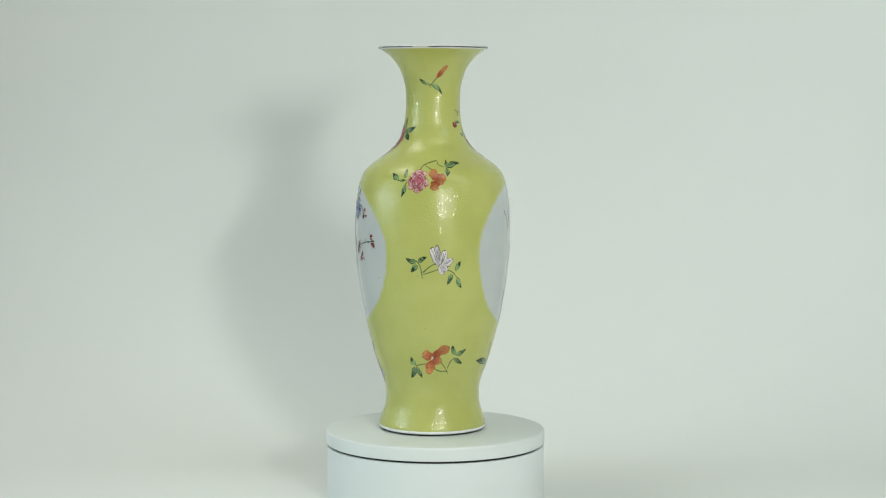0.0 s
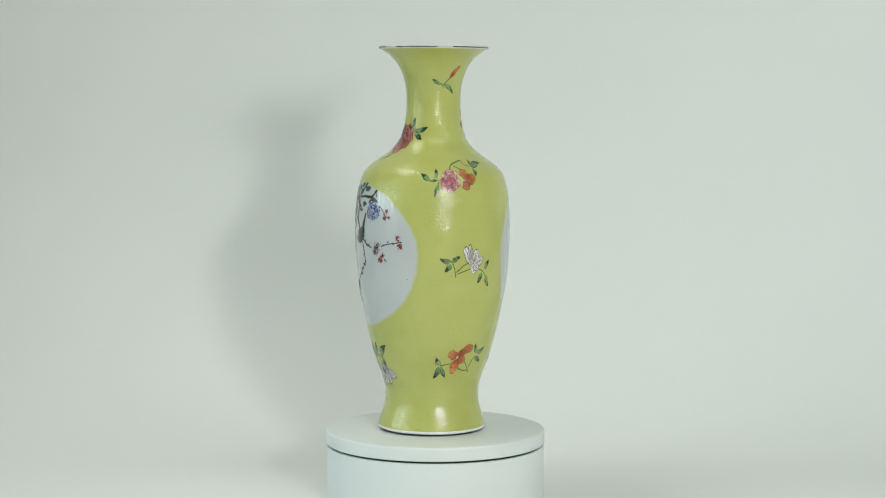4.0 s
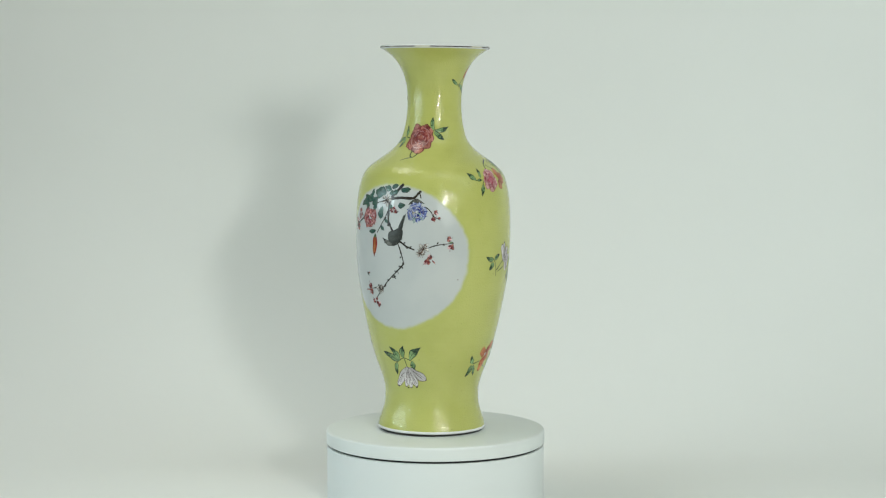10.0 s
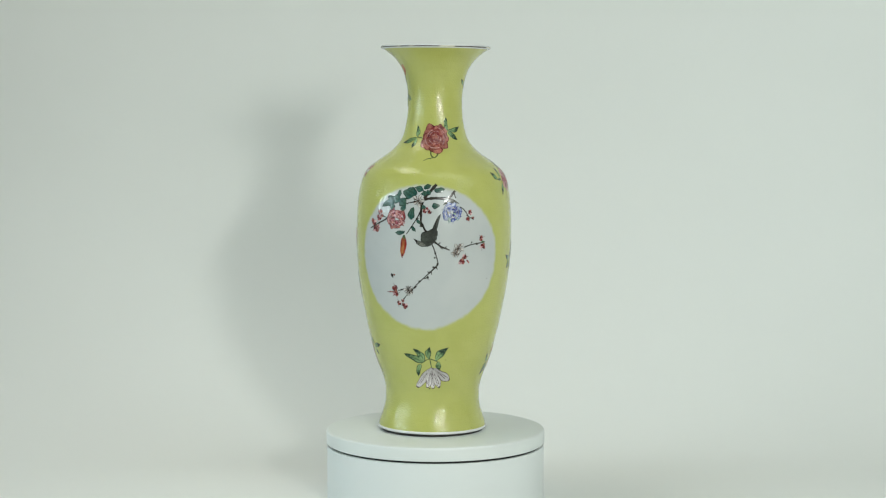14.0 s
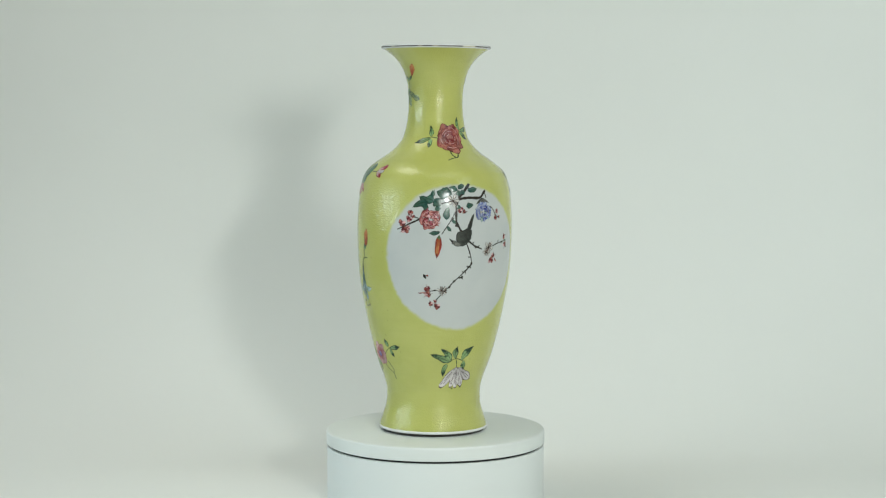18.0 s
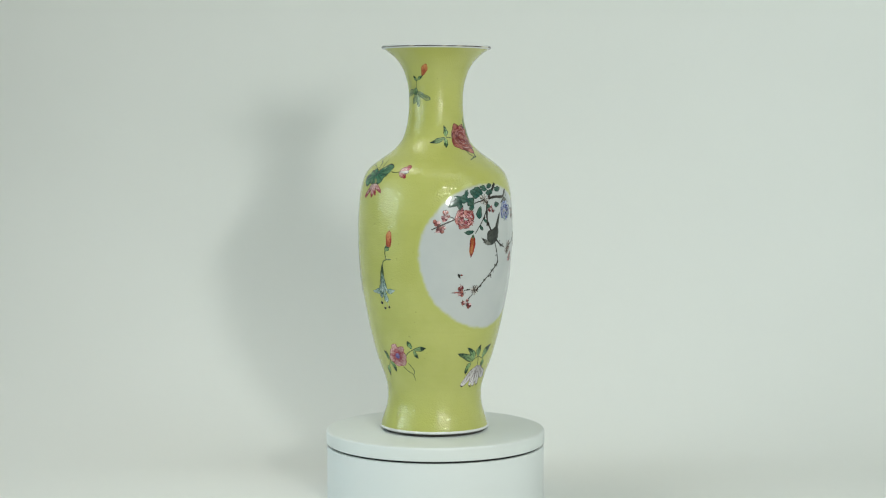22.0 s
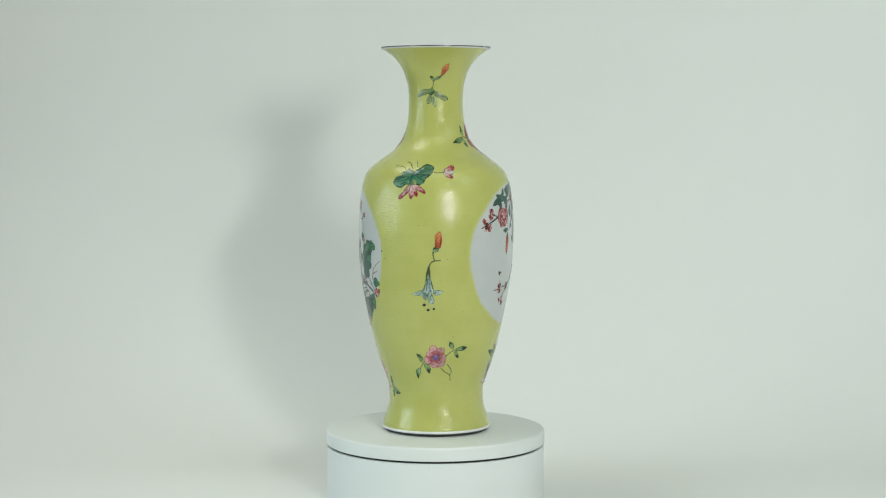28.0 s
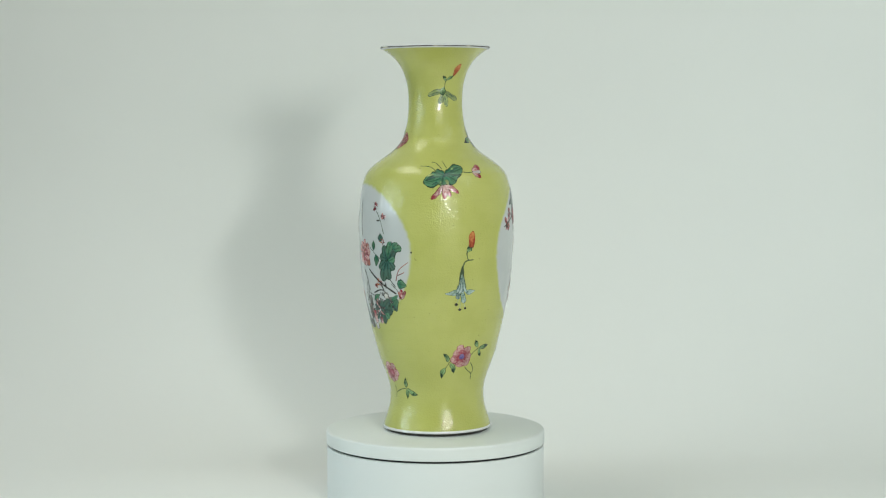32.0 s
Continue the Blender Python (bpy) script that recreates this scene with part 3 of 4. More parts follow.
orange_spray = spray(1.4, 0.0890, "orange hibiscus with green leaves painted near the foot")
stem(orange_spray, [(-21.1, -7.2), (-9.7, -4.6)], 1.1, 0.9, STEM)
stem(orange_spray, [(0.1, -10.2), (8.2, -13.7), (16.9, -14)], 1.1, 0.9, STEM)
stem(orange_spray, [(8.3, -2.8), (13.2, -9.3), (17.7, -16.7)], 0.9, 0.9, STEM)
stem(orange_spray, [(16.5, -10.5), (19.3, -2.3), (24.3, 1.9)], 0.9, 0.9, STEM)
leaf(orange_spray, (-21.1, -6.8), (-25.7, 2.9), 5.5, LEAF)
leaf(orange_spray, (-22.4, -8.2), (-29, -22.2), 6.3, LEAF)
leaf(orange_spray, (-20.5, -8.1), (-14.2, -21.6), 4.8, LEAF)
leaf(orange_spray, (24.8, 5.5), (20.1, 16.9), 4.8, LEAF)
leaf(orange_spray, (25.3, 5), (36.4, 11.4), 5.2, LEAF)
leaf(orange_spray, (23.4, 1.5), (34.2, -5.5), 4.8, LEAF)
petal(orange_spray, (-1.6, 2.3), (-11.3, 8.9), 11.3, CORAL)
petal(orange_spray, (-0.8, 4.5), (16.9, 14.8), 10, CORAL)
petal(orange_spray, (-2.1, 0), (-6.3, -17), 10.4, CORAL)
petal(orange_spray, (-1.6, 1.8), (8.7, -2.4), 10.8, CORAL)
dot(orange_spray, (-1.6, 2.3), 1.5, 1.5, CREAM)

rose_spray_2 = spray(-86.7, 0.3359, "crimson rose with green leaves painted on the neck")
stem(rose_spray_2, [(-21.1, 1.8), (-11, -0.1)], 1.1, 0.9, STEM)
stem(rose_spray_2, [(-3.4, -12.8), (-3, -18), (-0.2, -20.7), (2.4, -16.4), (0.2, -12.8)], 1.1, 0.9, STEM)
stem(rose_spray_2, [(-0.5, -20.7), (-4.6, -22), (-7.8, -24)], 0.9, 0.6, STEM)
leaf(rose_spray_2, (-21.7, 1.8), (-23.1, 14.9), 5.2, LEAF)
leaf(rose_spray_2, (-22.1, 1.3), (-39.8, -5.2), 5.2, LEAF)
leaf(rose_spray_2, (-21.8, 0.5), (-23.2, -10.4), 4.8, LEAF)
leaf(rose_spray_2, (15.5, 8.3), (14.9, 24.4), 5.5, LEAF)
leaf(rose_spray_2, (16.5, 9.6), (34.7, 13.9), 5.2, LEAF)
leaf(rose_spray_2, (15.9, 8.3), (27.7, -1.5), 5.9, LEAF)
blossom(rose_spray_2, (0.4, 1), 16.5, 9, ROSE, ROSE)
strokes(rose_spray_2, (0.4, 0.8), 14.3, 14, (ROSE, WINE))
rose(rose_spray_2, (0.4, 0.8), 12.6, ROSE)

lily_spray = spray(-90.6, 0.0759, "white lily bell with green leaves painted near the foot")
stem(lily_spray, [(-8.4, 8.7), (-5.7, 10.6), (0.6, 14), (9, 11)], 1.1, 0.9, STEM)
stem(lily_spray, [(1, 13.1), (3.2, 2.3)], 0.9, 0.9, STEM)
leaf(lily_spray, (-5.8, 9.7), (-26.5, 19.1), 7.4, LEAF)
leaf(lily_spray, (-4.9, 10.7), (-16.1, 25.7), 6.6, LEAF)
leaf(lily_spray, (0.2, 13.5), (1.1, 28.3), 5.9, LEAF)
leaf(lily_spray, (6.9, 11.4), (19.8, 27.4), 7.4, LEAF)
leaf(lily_spray, (-8.9, 8.2), (-12.6, -6.9), 5.5, LEAF)
leaf(lily_spray, (9.8, 11.4), (11.5, 0.1), 5.5, LEAF)
petal(lily_spray, (2.2, 3.5), (-16.1, -20.1), 9.1, WHITE)
petal(lily_spray, (2.7, 3.5), (-2.6, -20.6), 7.8, WHITE)
petal(lily_spray, (3.1, 3.5), (4.7, -21.6), 7.8, WHITE)
petal(lily_spray, (3.5, 3.5), (12.7, -20), 8.2, WHITE)
petal(lily_spray, (4.3, 2.8), (24.6, -11.6), 9.5, WHITE)
petal(lily_spray, (2.3, 4.1), (3.9, -9.1), 8.7, WHITE)
dot(lily_spray, (0.3, -21.4), 1.1, 0.9, INK)
dot(lily_spray, (12, -19.9), 1.3, 1.1, INK)
dot(lily_spray, (-14, -20.2), 1.3, 0.9, INK)

drop_spray = spray(180.7, 0.3918, "snowdrop and orange bud painted on the neck")
stem(drop_spray, [(8.4, 13.6), (1.2, 9.6), (-0.8, 0)], 1.1, 0.9, STEM)
leaf(drop_spray, (0.6, 8.5), (-3.1, 14.9), 3.3, LEAF)
leaf(drop_spray, (1.2, 9.8), (9.5, 15.3), 3, LEAF)
petal(drop_spray, (8.8, 14.5), (14.3, 28), 5.6, CORAL, 0)
leaf(drop_spray, (-1.7, 1.7), (-1.9, -9.6), 7.4, LEAF)
petal(drop_spray, (-3.1, -2.1), (-19.4, -7.8), 6.1, SAGE)
petal(drop_spray, (-2.2, -4.7), (-6.4, -17), 5.6, SAGE)
petal(drop_spray, (-0.9, -5.1), (2.1, -20), 6.1, SAGE)
petal(drop_spray, (0.8, -3.4), (16.9, -12), 6.1, SAGE)

lotus_spray = spray(168.5, 0.2923, "green lotus leaf with pink lotus flower on the shoulder")
stem(lotus_spray, [(-10.1, 6.9), (-17.2, 12.2), (-30.4, 13.4)], 0.9, 0.6, STEM)
stem(lotus_spray, [(-3.6, 10), (-9.7, 15.9), (-16.4, 17.7)], 1.1, 0.6, STEM)
stem(lotus_spray, [(2.4, 11.1), (-1.9, 18.9)], 1.1, 0.6, STEM)
stem(lotus_spray, [(21.9, 6.6), (26.8, 5.8), (33.5, 6.2)], 0.9, 0.9, STEM)
petal(lotus_spray, (-0.4, 2), (-24.7, -4.7), 13.4, JADE)
petal(lotus_spray, (-1.8, 3), (-16.7, 1.7), 13.9, JADE)
petal(lotus_spray, (-2.9, 3), (-4, -8.3), 15.2, JADE)
petal(lotus_spray, (-2, 4), (12.1, -3.9), 14.3, JADE)
petal(lotus_spray, (-1.2, 5), (22.3, 11.2), 13, JADE)
petal(lotus_spray, (-0.9, 4), (15.8, 4.2), 13, JADE)
petal(lotus_spray, (-0.7, 3), (-12.3, 6.2), 10, JADE)
leaf(lotus_spray, (-5.1, -0.1), (8.7, 7.2), 3.5, TEAL)
for a, b, w, paint in (((-9, 1), (-23, -3), 4.2, TEAL), ((-7, -3), (-17, -8), 3.0, TEAL), ((3, 5), (20, 12), 4.0, TEAL), ((5, 1), (19, 4), 3.2, TEAL),
                       ((-2, -1), (3, -8), 5.4, SAGE), ((-5, -2), (-5, -9), 4.2, LEAF), ((-12, 4), (-22, 1), 2.4, SAGE), ((6, 8), (14, 12), 2.6, LEAF)):
    leaf(lotus_spray, a, b, w, paint)
petal(lotus_spray, (-2.8, -7.2), (-15.8, -23.1), 5.4, BLUSH)
petal(lotus_spray, (-2.8, -7.2), (-9.5, -19.2), 4.8, BLUSH)
petal(lotus_spray, (-2.8, -7.2), (-2.1, -23.1), 5.4, BLUSH)
petal(lotus_spray, (-2.8, -7.2), (4.7, -20.1), 4.8, BLUSH)
petal(lotus_spray, (-2.8, -7.2), (13.5, -16.7), 5.4, BLUSH)
petal(lotus_spray, (33.5, 6.2), (47.5, 12.4), 6.1, BLUSH)
petal(lotus_spray, (33.5, 6.2), (46, 6.9), 4.8, CREAM)
petal(lotus_spray, (33.5, 6.2), (43.6, 0.1), 6.1, BLUSH)

trumpet_spray = spray(-178.1, 0.1834, "pale blue trumpet lily and orange bud on the belly")
stem(trumpet_spray, [(5.5, 30.9), (2.7, 26.5), (3.1, 21.7), (4.9, 18.1), (10.9, 18.1)], 1.4, 1.1, STEM)
stem(trumpet_spray, [(4.9, 18.1), (0.1, 15.5), (-2.1, 9.3)], 1.4, 1.4, STEM)
leaf(trumpet_spray, (4, 27.4), (9.2, 32.7), 4.6, LEAF)
leaf(trumpet_spray, (4, 26.5), (5.3, 34), 3.8, LEAF)
petal(trumpet_spray, (7, 29.6), (9.6, 50.3), 6.8, CORAL, 0.03)
leaf(trumpet_spray, (9.6, 30.5), (10.9, 47.6), 2, RUST, -0.05)
leaf(trumpet_spray, (7, 30.5), (6.6, 46.3), 1.6, RUST, 0.05)
petal(trumpet_spray, (-2.6, 4.4), (-9.4, -19.9), 4.1, PALE, 0.09)
petal(trumpet_spray, (-2.4, 5.3), (-5.8, -22), 4.5, PALE, 0.03)
petal(trumpet_spray, (-2, 5.3), (-0.7, -22.4), 4.5, PALE, -0.03)
petal(trumpet_spray, (-1.8, 4.4), (3.8, -19.3), 4.1, PALE, -0.09)
leaf(trumpet_spray, (-7.4, -15.3), (-22.5, -19.1), 5, PALE, 0.12)
leaf(trumpet_spray, (-6.6, -17.1), (-13.6, -21.7), 4.1, PALE, 0)
leaf(trumpet_spray, (1.6, -15.7), (14.6, -16.2), 5, PALE, -0.14)
leaf(trumpet_spray, (2.5, -17), (8.8, -21.1), 3.6, PALE, 0)
petal(trumpet_spray, (-5.2, -18), (-7.3, -25.7), 5.4, PALE, 0)
petal(trumpet_spray, (-1.6, -17.9), (1.4, -30.5), 6.3, PALE, 0)
leaf(trumpet_spray, (-2.6, 12.4), (-6.3, -6.8), 2.3, STEM, 0.02)
leaf(trumpet_spray, (-1.9, 12.8), (-1.5, -9.4), 2.5, STEM, 0)
stem(trumpet_spray, [(-4.9, -22.5), (-8.2, -31.6)], 0.5, 0.5, PALE)
stem(trumpet_spray, [(-2.6, -24.7), (-3.6, -37.6)], 0.5, 0.5, PALE)
stem(trumpet_spray, [(-0.3, -24.7), (3, -36)], 0.5, 0.5, PALE)
dot(trumpet_spray, (-8.2, -31.8), 2.1, 1.8, INK)
dot(trumpet_spray, (-3.6, -37.6), 1.8, 1.5, INK)
dot(trumpet_spray, (3.2, -36.2), 1.4, 1.5, INK)

anemone_spray = spray(-171.9, 0.0884, "pink anemone with violet heart painted near the foot")
stem(anemone_spray, [(-17, -3), (-22.7, -12.2)], 0.9, 0.9, STEM)
stem(anemone_spray, [(-17, -3), (-13.5, -1.3)], 0.9, 0.9, STEM)
stem(anemone_spray, [(6.6, 2.3), (11.8, 7.7), (18.1, 11.7)], 0.9, 0.9, STEM)
stem(anemone_spray, [(2.4, -9.4), (7.4, -14.3), (13.9, -18.3), (15.6, -25.5)], 0.9, 0.9, STEM)
stem(anemone_spray, [(9.7, -4.9), (15.6, -13.3), (14.3, -18.8)], 0.9, 0.9, STEM)
leaf(anemone_spray, (-18.6, -3.1), (-24.6, 7), 5, LEAF)
leaf(anemone_spray, (-21.6, -9.3), (-26.1, -22.9), 5.8, LEAF)
leaf(anemone_spray, (-16.4, -4.4), (-11, -16.6), 6.1, LEAF)
leaf(anemone_spray, (16.1, 12.2), (11.3, 21.2), 5, LEAF)
leaf(anemone_spray, (18, 11.2), (32, 13.6), 5.4, LEAF)
leaf(anemone_spray, (18, 10.8), (22.7, 1.2), 4.2, LEAF)
blossom(anemone_spray, (-3.3, 2.9), 12.7, 7, PINK, VIOLET)

rose_spray_3 = spray(92.4, 0.3349, "pink rose with bud painted on the neck")
stem(rose_spray_3, [(-7.3, -10), (-4.3, -14.9), (-7, -19.6)], 0.9, 0.9, STEM)
blossom(rose_spray_3, (0, -1.8), 9.5, 8, ROSE, ROSE)
rose(rose_spray_3, (0, -1.8), 7.4, ROSE)
strokes(rose_spray_3, (0, -1.8), 8.7, 8, (ROSE, WINE, ROSY))
dot(rose_spray_3, (-29.3, 17.2), 4.1, 3.7, ROSE)
leaf(rose_spray_3, (-32.2, 15.5), (-26.1, 18.8), 3, WINE)
leaf(rose_spray_3, (-28.2, 19.7), (-17.9, 19), 3, LEAF)
stem(rose_spray_3, [(-20.9, 26.8), (-20.3, 30.6), (-25.6, 34.1)], 0.9, 0.6, INK)
stem(rose_spray_3, [(-20.3, 30.6), (-12.7, 33.9)], 0.9, 0.6, INK)
leaf(rose_spray_3, (-14.9, 3.1), (-20.3, 7.6), 3, LEAF)
leaf(rose_spray_3, (-12.2, 5.2), (-9.5, 13.7), 3.7, LEAF)
leaf(rose_spray_3, (-4.7, -4.9), (0.1, 4), 5.2, ROSE)
leaf(rose_spray_3, (-6.8, -6.3), (-3.9, -1), 3.3, LEAF)

pink_spray = spray(106.8, 0.0681, "pink blossom with green leaves painted near the foot")
blossom(pink_spray, (-3.7, 1.8), 12.6, 7, PINK, MAGENTA)
stem(pink_spray, [(-5.4, -13), (-3.7, -19.5), (-4.4, -27.3)], 0.9, 0.9, STEM)
stem(pink_spray, [(-2.9, -21.2), (5.3, -17.5), (15.1, -15.1)], 0.9, 0.9, STEM)
leaf(pink_spray, (15.8, -14.6), (17.4, -2.7), 5.2, LEAF)
leaf(pink_spray, (17, -14.9), (32.3, -22.1), 5.5, LEAF)
leaf(pink_spray, (15.6, -15.5), (17, -27.7), 4.8, LEAF)
stem(pink_spray, [(-39.1, 36.9), (-36.2, 23.2), (-28, 6.3), (-41.1, -0.6)], 0.9, 0.9, STEM)
leaf(pink_spray, (-34.7, 9.1), (-60.7, 16.7), 7.4, LEAF)
branch(medallion_1, [(10.5, 83), (3.3, 74.8), (-3.6, 67.6)], 3.7, 2.7, BARK)
branch(medallion_1, [(-3.6, 66.4), (8.3, 67.8), (23.3, 67.8), (29.9, 73.9), (32.5, 75.6)], 3.2, 2.5, BARK)
branch(medallion_1, [(30.5, 73.9), (32.4, 67.7)], 1.2, 1, BARK)
branch(medallion_1, [(-4.6, 64.7), (-6.5, 54.3), (-6.5, 35.9)], 2.7, 2.5, BARK)
branch(medallion_1, [(-6.1, 40.7), (-1.3, 31.8), (3, 26.2)], 2.5, 2.2, BARK)
branch(medallion_1, [(5.7, 22), (15.2, 14.8), (25.7, 10.5)], 2.2, 1.5, BARK)
branch(medallion_1, [(41.7, 13.4), (51.6, 16.3), (69.4, 18.7)], 1.2, 1, BARK)
branch(medallion_1, [(5.5, 18.5), (10, 6.3), (13.2, -5.3)], 1.3, 1.3, BARK)
branch(medallion_1, [(13.2, -5.3), (4.7, -13.8), (-7.5, -24.7), (-18, -35.2)], 1.5, 1, BARK)
branch(medallion_1, [(-18, -35.2), (-29.4, -46.6)], 1.2, 1, BARK)
branch(medallion_1, [(-0.8, -20.3), (2.9, -22.6)], 1, 0.7, BARK)
branch(medallion_1, [(5.1, -13.2), (6, -17)], 1, 0.7, BARK)
branch(medallion_1, [(14.2, 16.4), (15.6, 12.7)], 1, 0.7, BARK)
branch(medallion_1, [(-6.5, 54.3), (-12.8, 42.6), (-22.9, 27.6)], 1.2, 1, BARK)
branch(medallion_1, [(37.2, 58.1), (41.6, 55.3), (47, 48.3)], 1.2, 1, BARK)
branch(medallion_1, [(44.8, 49), (54.1, 43.9)], 1, 1, BARK)
branch(medallion_1, [(-9.1, 64.6), (-20.4, 62.2), (-24, 61.1)], 1.2, 1, BARK)
leaf(medallion_1, (-4, 76.1), (-14.9, 79.4), 6.3, TEAL)
leaf(medallion_1, (-4.3, 78.2), (4.5, 81.7), 5.5, TEAL)
leaf(medallion_1, (7.7, 76), (20.3, 77.7), 6.3, TEAL)
leaf(medallion_1, (-2.6, 69.9), (-4, 76.1), 7.4, TEAL)
leaf(medallion_1, (-0.5, 72), (4.9, 75.2), 5.5, TEAL)
leaf(medallion_1, (-11.3, 71.8), (-23.7, 77.1), 10.8, TEAL)
leaf(medallion_1, (-18.7, 70.2), (-26.8, 74.1), 7.4, TEAL)
leaf(medallion_1, (-17.8, 43.5), (-15.1, 57.8), 7.8, TEAL)
leaf(medallion_1, (5.3, 58.6), (14.4, 59.9), 6.3, TEAL)
leaf(medallion_1, (-2.3, 59.5), (-5.4, 55.3), 5.2, TEAL)
leaf(medallion_1, (-24.5, 30.3), (-37, 28.9), 4.8, TEAL)
leaf(medallion_1, (-17.2, 36.8), (-12.2, 30.7), 3.9, TEAL)
leaf(medallion_1, (-11.7, 44.1), (-7, 39.2), 3.5, TEAL)
leaf(medallion_1, (-34.7, 68), (-31.2, 76.5), 3.5, TEAL)
small_bloom(medallion_1, (-10, 64.6), 7.8, CREAM)
berry(medallion_1, (-2.5, 53.3), 2.6, ROSE)
berry(medallion_1, (3.1, 52.7), 2.6, ROSE)
berry(medallion_1, (0, 56), 1.9, PINK)
strokes(medallion_1, (27.6, 52.8), 13.0, 54, (BLUE, CREAM, NAVY, BLUE, BLUE, NAVY, BLUE, PALE), 0.8)
rose(medallion_1, (27.4, 52.0), 8.6, BLUE)
leaf(medallion_1, (18.0, 60.5), (36.5, 61.5), 4.6, SMOKE, 0.2)
leaf(medallion_1, (20.2, 57.6), (29.7, 61.7), 5.2, BLUE)
berry(medallion_1, (49.3, 52), 2.8, ROSE)
berry(medallion_1, (46.5, 44.8), 2.8, ROSE)
dot(medallion_1, (52.8, 46.1), 1.7, 1.3, ROSE)
berry(medallion_1, (64.3, 23.1), 3.2, ROSE)
berry(medallion_1, (66.3, 14), 3.5, ROSE)
leaf(medallion_1, (63.2, 18.8), (69.7, 18.9), 1.4, LEAF)
small_bloom(medallion_1, (35.8, 12.1), 6.9, CREAM)
small_bloom(medallion_1, (32.1, 6.6), 5.6, CREAM)
berry(medallion_1, (42.9, 2.6), 3.2, ROSE)
berry(medallion_1, (40, -2.8), 3.9, ROSE)
leaf(medallion_1, (45.2, -0.4), (48.9, -4.8), 1.7, ROSE)
berry(medallion_1, (-38.8, -33.1), 3.9, ROSE)
berry(medallion_1, (-37.9, -39.8), 3.9, ROSE)
leaf(medallion_1, (-35, -36.1), (-47.4, -37), 1.7, ROSE)
branch(medallion_1, [(-34.9, -35.7), (-27, -34.8)], 1, 1, BARK)
small_bloom(medallion_1, (-21.3, -35.4), 6.5, CREAM)
berry(medallion_1, (-34.7, -49.9), 3, ROSE)
berry(medallion_1, (-27, -52.5), 3.9, ROSE)
berry(medallion_1, (-29.4, -47), 1.9, ROSE)
leaf(medallion_1, (-43, -16.9), (-40, -22.1), 3, INK)
dot(medallion_1, (-38.6, -18.3), 1.3, 1.1, ROSE)
dot(medallion_1, (75.2, -22.4), 0.6, 0.6, UMBER)
leaf(medallion_1, (7.2, 27.7), (15.4, 50.8), 4.8, CROW, 0.03)
leaf(medallion_1, (8.5, 29), (12.9, 49.1), 3, INK, 0.02)
petal(medallion_1, (11.8, 32), (-6, 20.4), 13.4, CROW, 0)
petal(medallion_1, (9.9, 23.1), (-6, 18.7), 8.7, CROW, 0.1)
leaf(medallion_1, (11.4, 25.2), (4.7, 20.6), 5.2, CROW, 0)
petal(medallion_1, (8.9, 21.9), (-11.3, 18.5), 6.1, SMOKE, 0.16)
dot(medallion_1, (-9.1, 18.6), 2.8, 2.4, SMOKE)
leaf(medallion_1, (-8.6, 18.2), (-14.9, 23), 2.2, INK, 0)
branch(medallion_1, [(6.8, 21), (8.5, 17.2)], 0.6, 0.6, INK)
leaf(medallion_1, (-25.5, 26), (-28.2, 1), 7.4, CORAL, 0)
leaf(medallion_1, (-24.3, 24.8), (-27.7, 1.8), 3.2, RUST, 0.06)
leaf(medallion_1, (-27.5, 23.4), (-28.2, 1.8), 1.5, RUST, -0.06)
leaf(medallion_1, (-27.6, 8.4), (-28, 0.1), 1.9, WINE, 0)
leaf(medallion_1, (-25.5, 26.9), (-25.1, 21.2), 3.5, STEM)
leaf(medallion_1, (-37.4, 62.8), (-55.4, 57.1), 8.3, TEAL)
leaf(medallion_1, (-38.5, 61.5), (-48.1, 69.1), 8.3, TEAL)
leaf(medallion_1, (-39.6, 61), (-41.8, 53.5), 6.8, TEAL)
leaf(medallion_1, (-30.8, 64.2), (-41.8, 67.5), 9.8, TEAL)
leaf(medallion_1, (-31.9, 66.4), (-23.8, 59.2), 10.3, TEAL)
leaf(medallion_1, (-33, 68.5), (-33.4, 76), 4.9, TEAL)
leaf(medallion_1, (-17.3, 68.3), (-28.5, 74.9), 11.2, TEAL)
leaf(medallion_1, (-21.8, 70.5), (-15.6, 78.9), 8, TEAL)
leaf(medallion_1, (-24.3, 58.8), (-30.9, 54.6), 5.8, TEAL)
rose(medallion_1, (-35.2, 43.4), 10.5, CRIMSON)
strokes(medallion_1, (-35.2, 43.9), 13.2, 34, (CRIMSON, WINE, ROSY, CRIMSON, MAGENTA, CRIMSON), 0.8)
branch(medallion_1, [(-43.9, 46), (-53.6, 41.2), (-73.6, 32.2)], 2.3, 1.2, BARK)
branch(medallion_1, [(-48.2, 44.9), (-60.3, 49.1)], 1.2, 1.2, BARK)
berry(medallion_1, (-57.9, 50.6), 3.6, ROSE)
berry(medallion_1, (-59.1, 44.8), 3.8, PINK)
berry(medallion_1, (-67.5, 39.7), 4.5, ROSE)
berry(medallion_1, (-64.3, 32), 4.5, ROSE)
berry(medallion_1, (-60.1, 34.7), 2.7, PINK)
berry(medallion_1, (-54.7, 47), 2.2, ROSE)
dot(medallion_1, (-7.8, -24.7), 1.7, 1.3, INK)
dot(medallion_1, (1.4, -20), 1.3, 1.5, INK)
dot(medallion_1, (-1.6, -21), 1.1, 0.9, BARK)
dot(medallion_1, (7.8, -8.5), 1.3, 1.1, BARK)
dot(medallion_1, (12.2, -4.8), 1.1, 1.3, BARK)
dot(medallion_1, (9.7, 6.9), 1.1, 1.3, BARK)
dot(medallion_1, (9.1, 2), 0.9, 1.1, BARK)
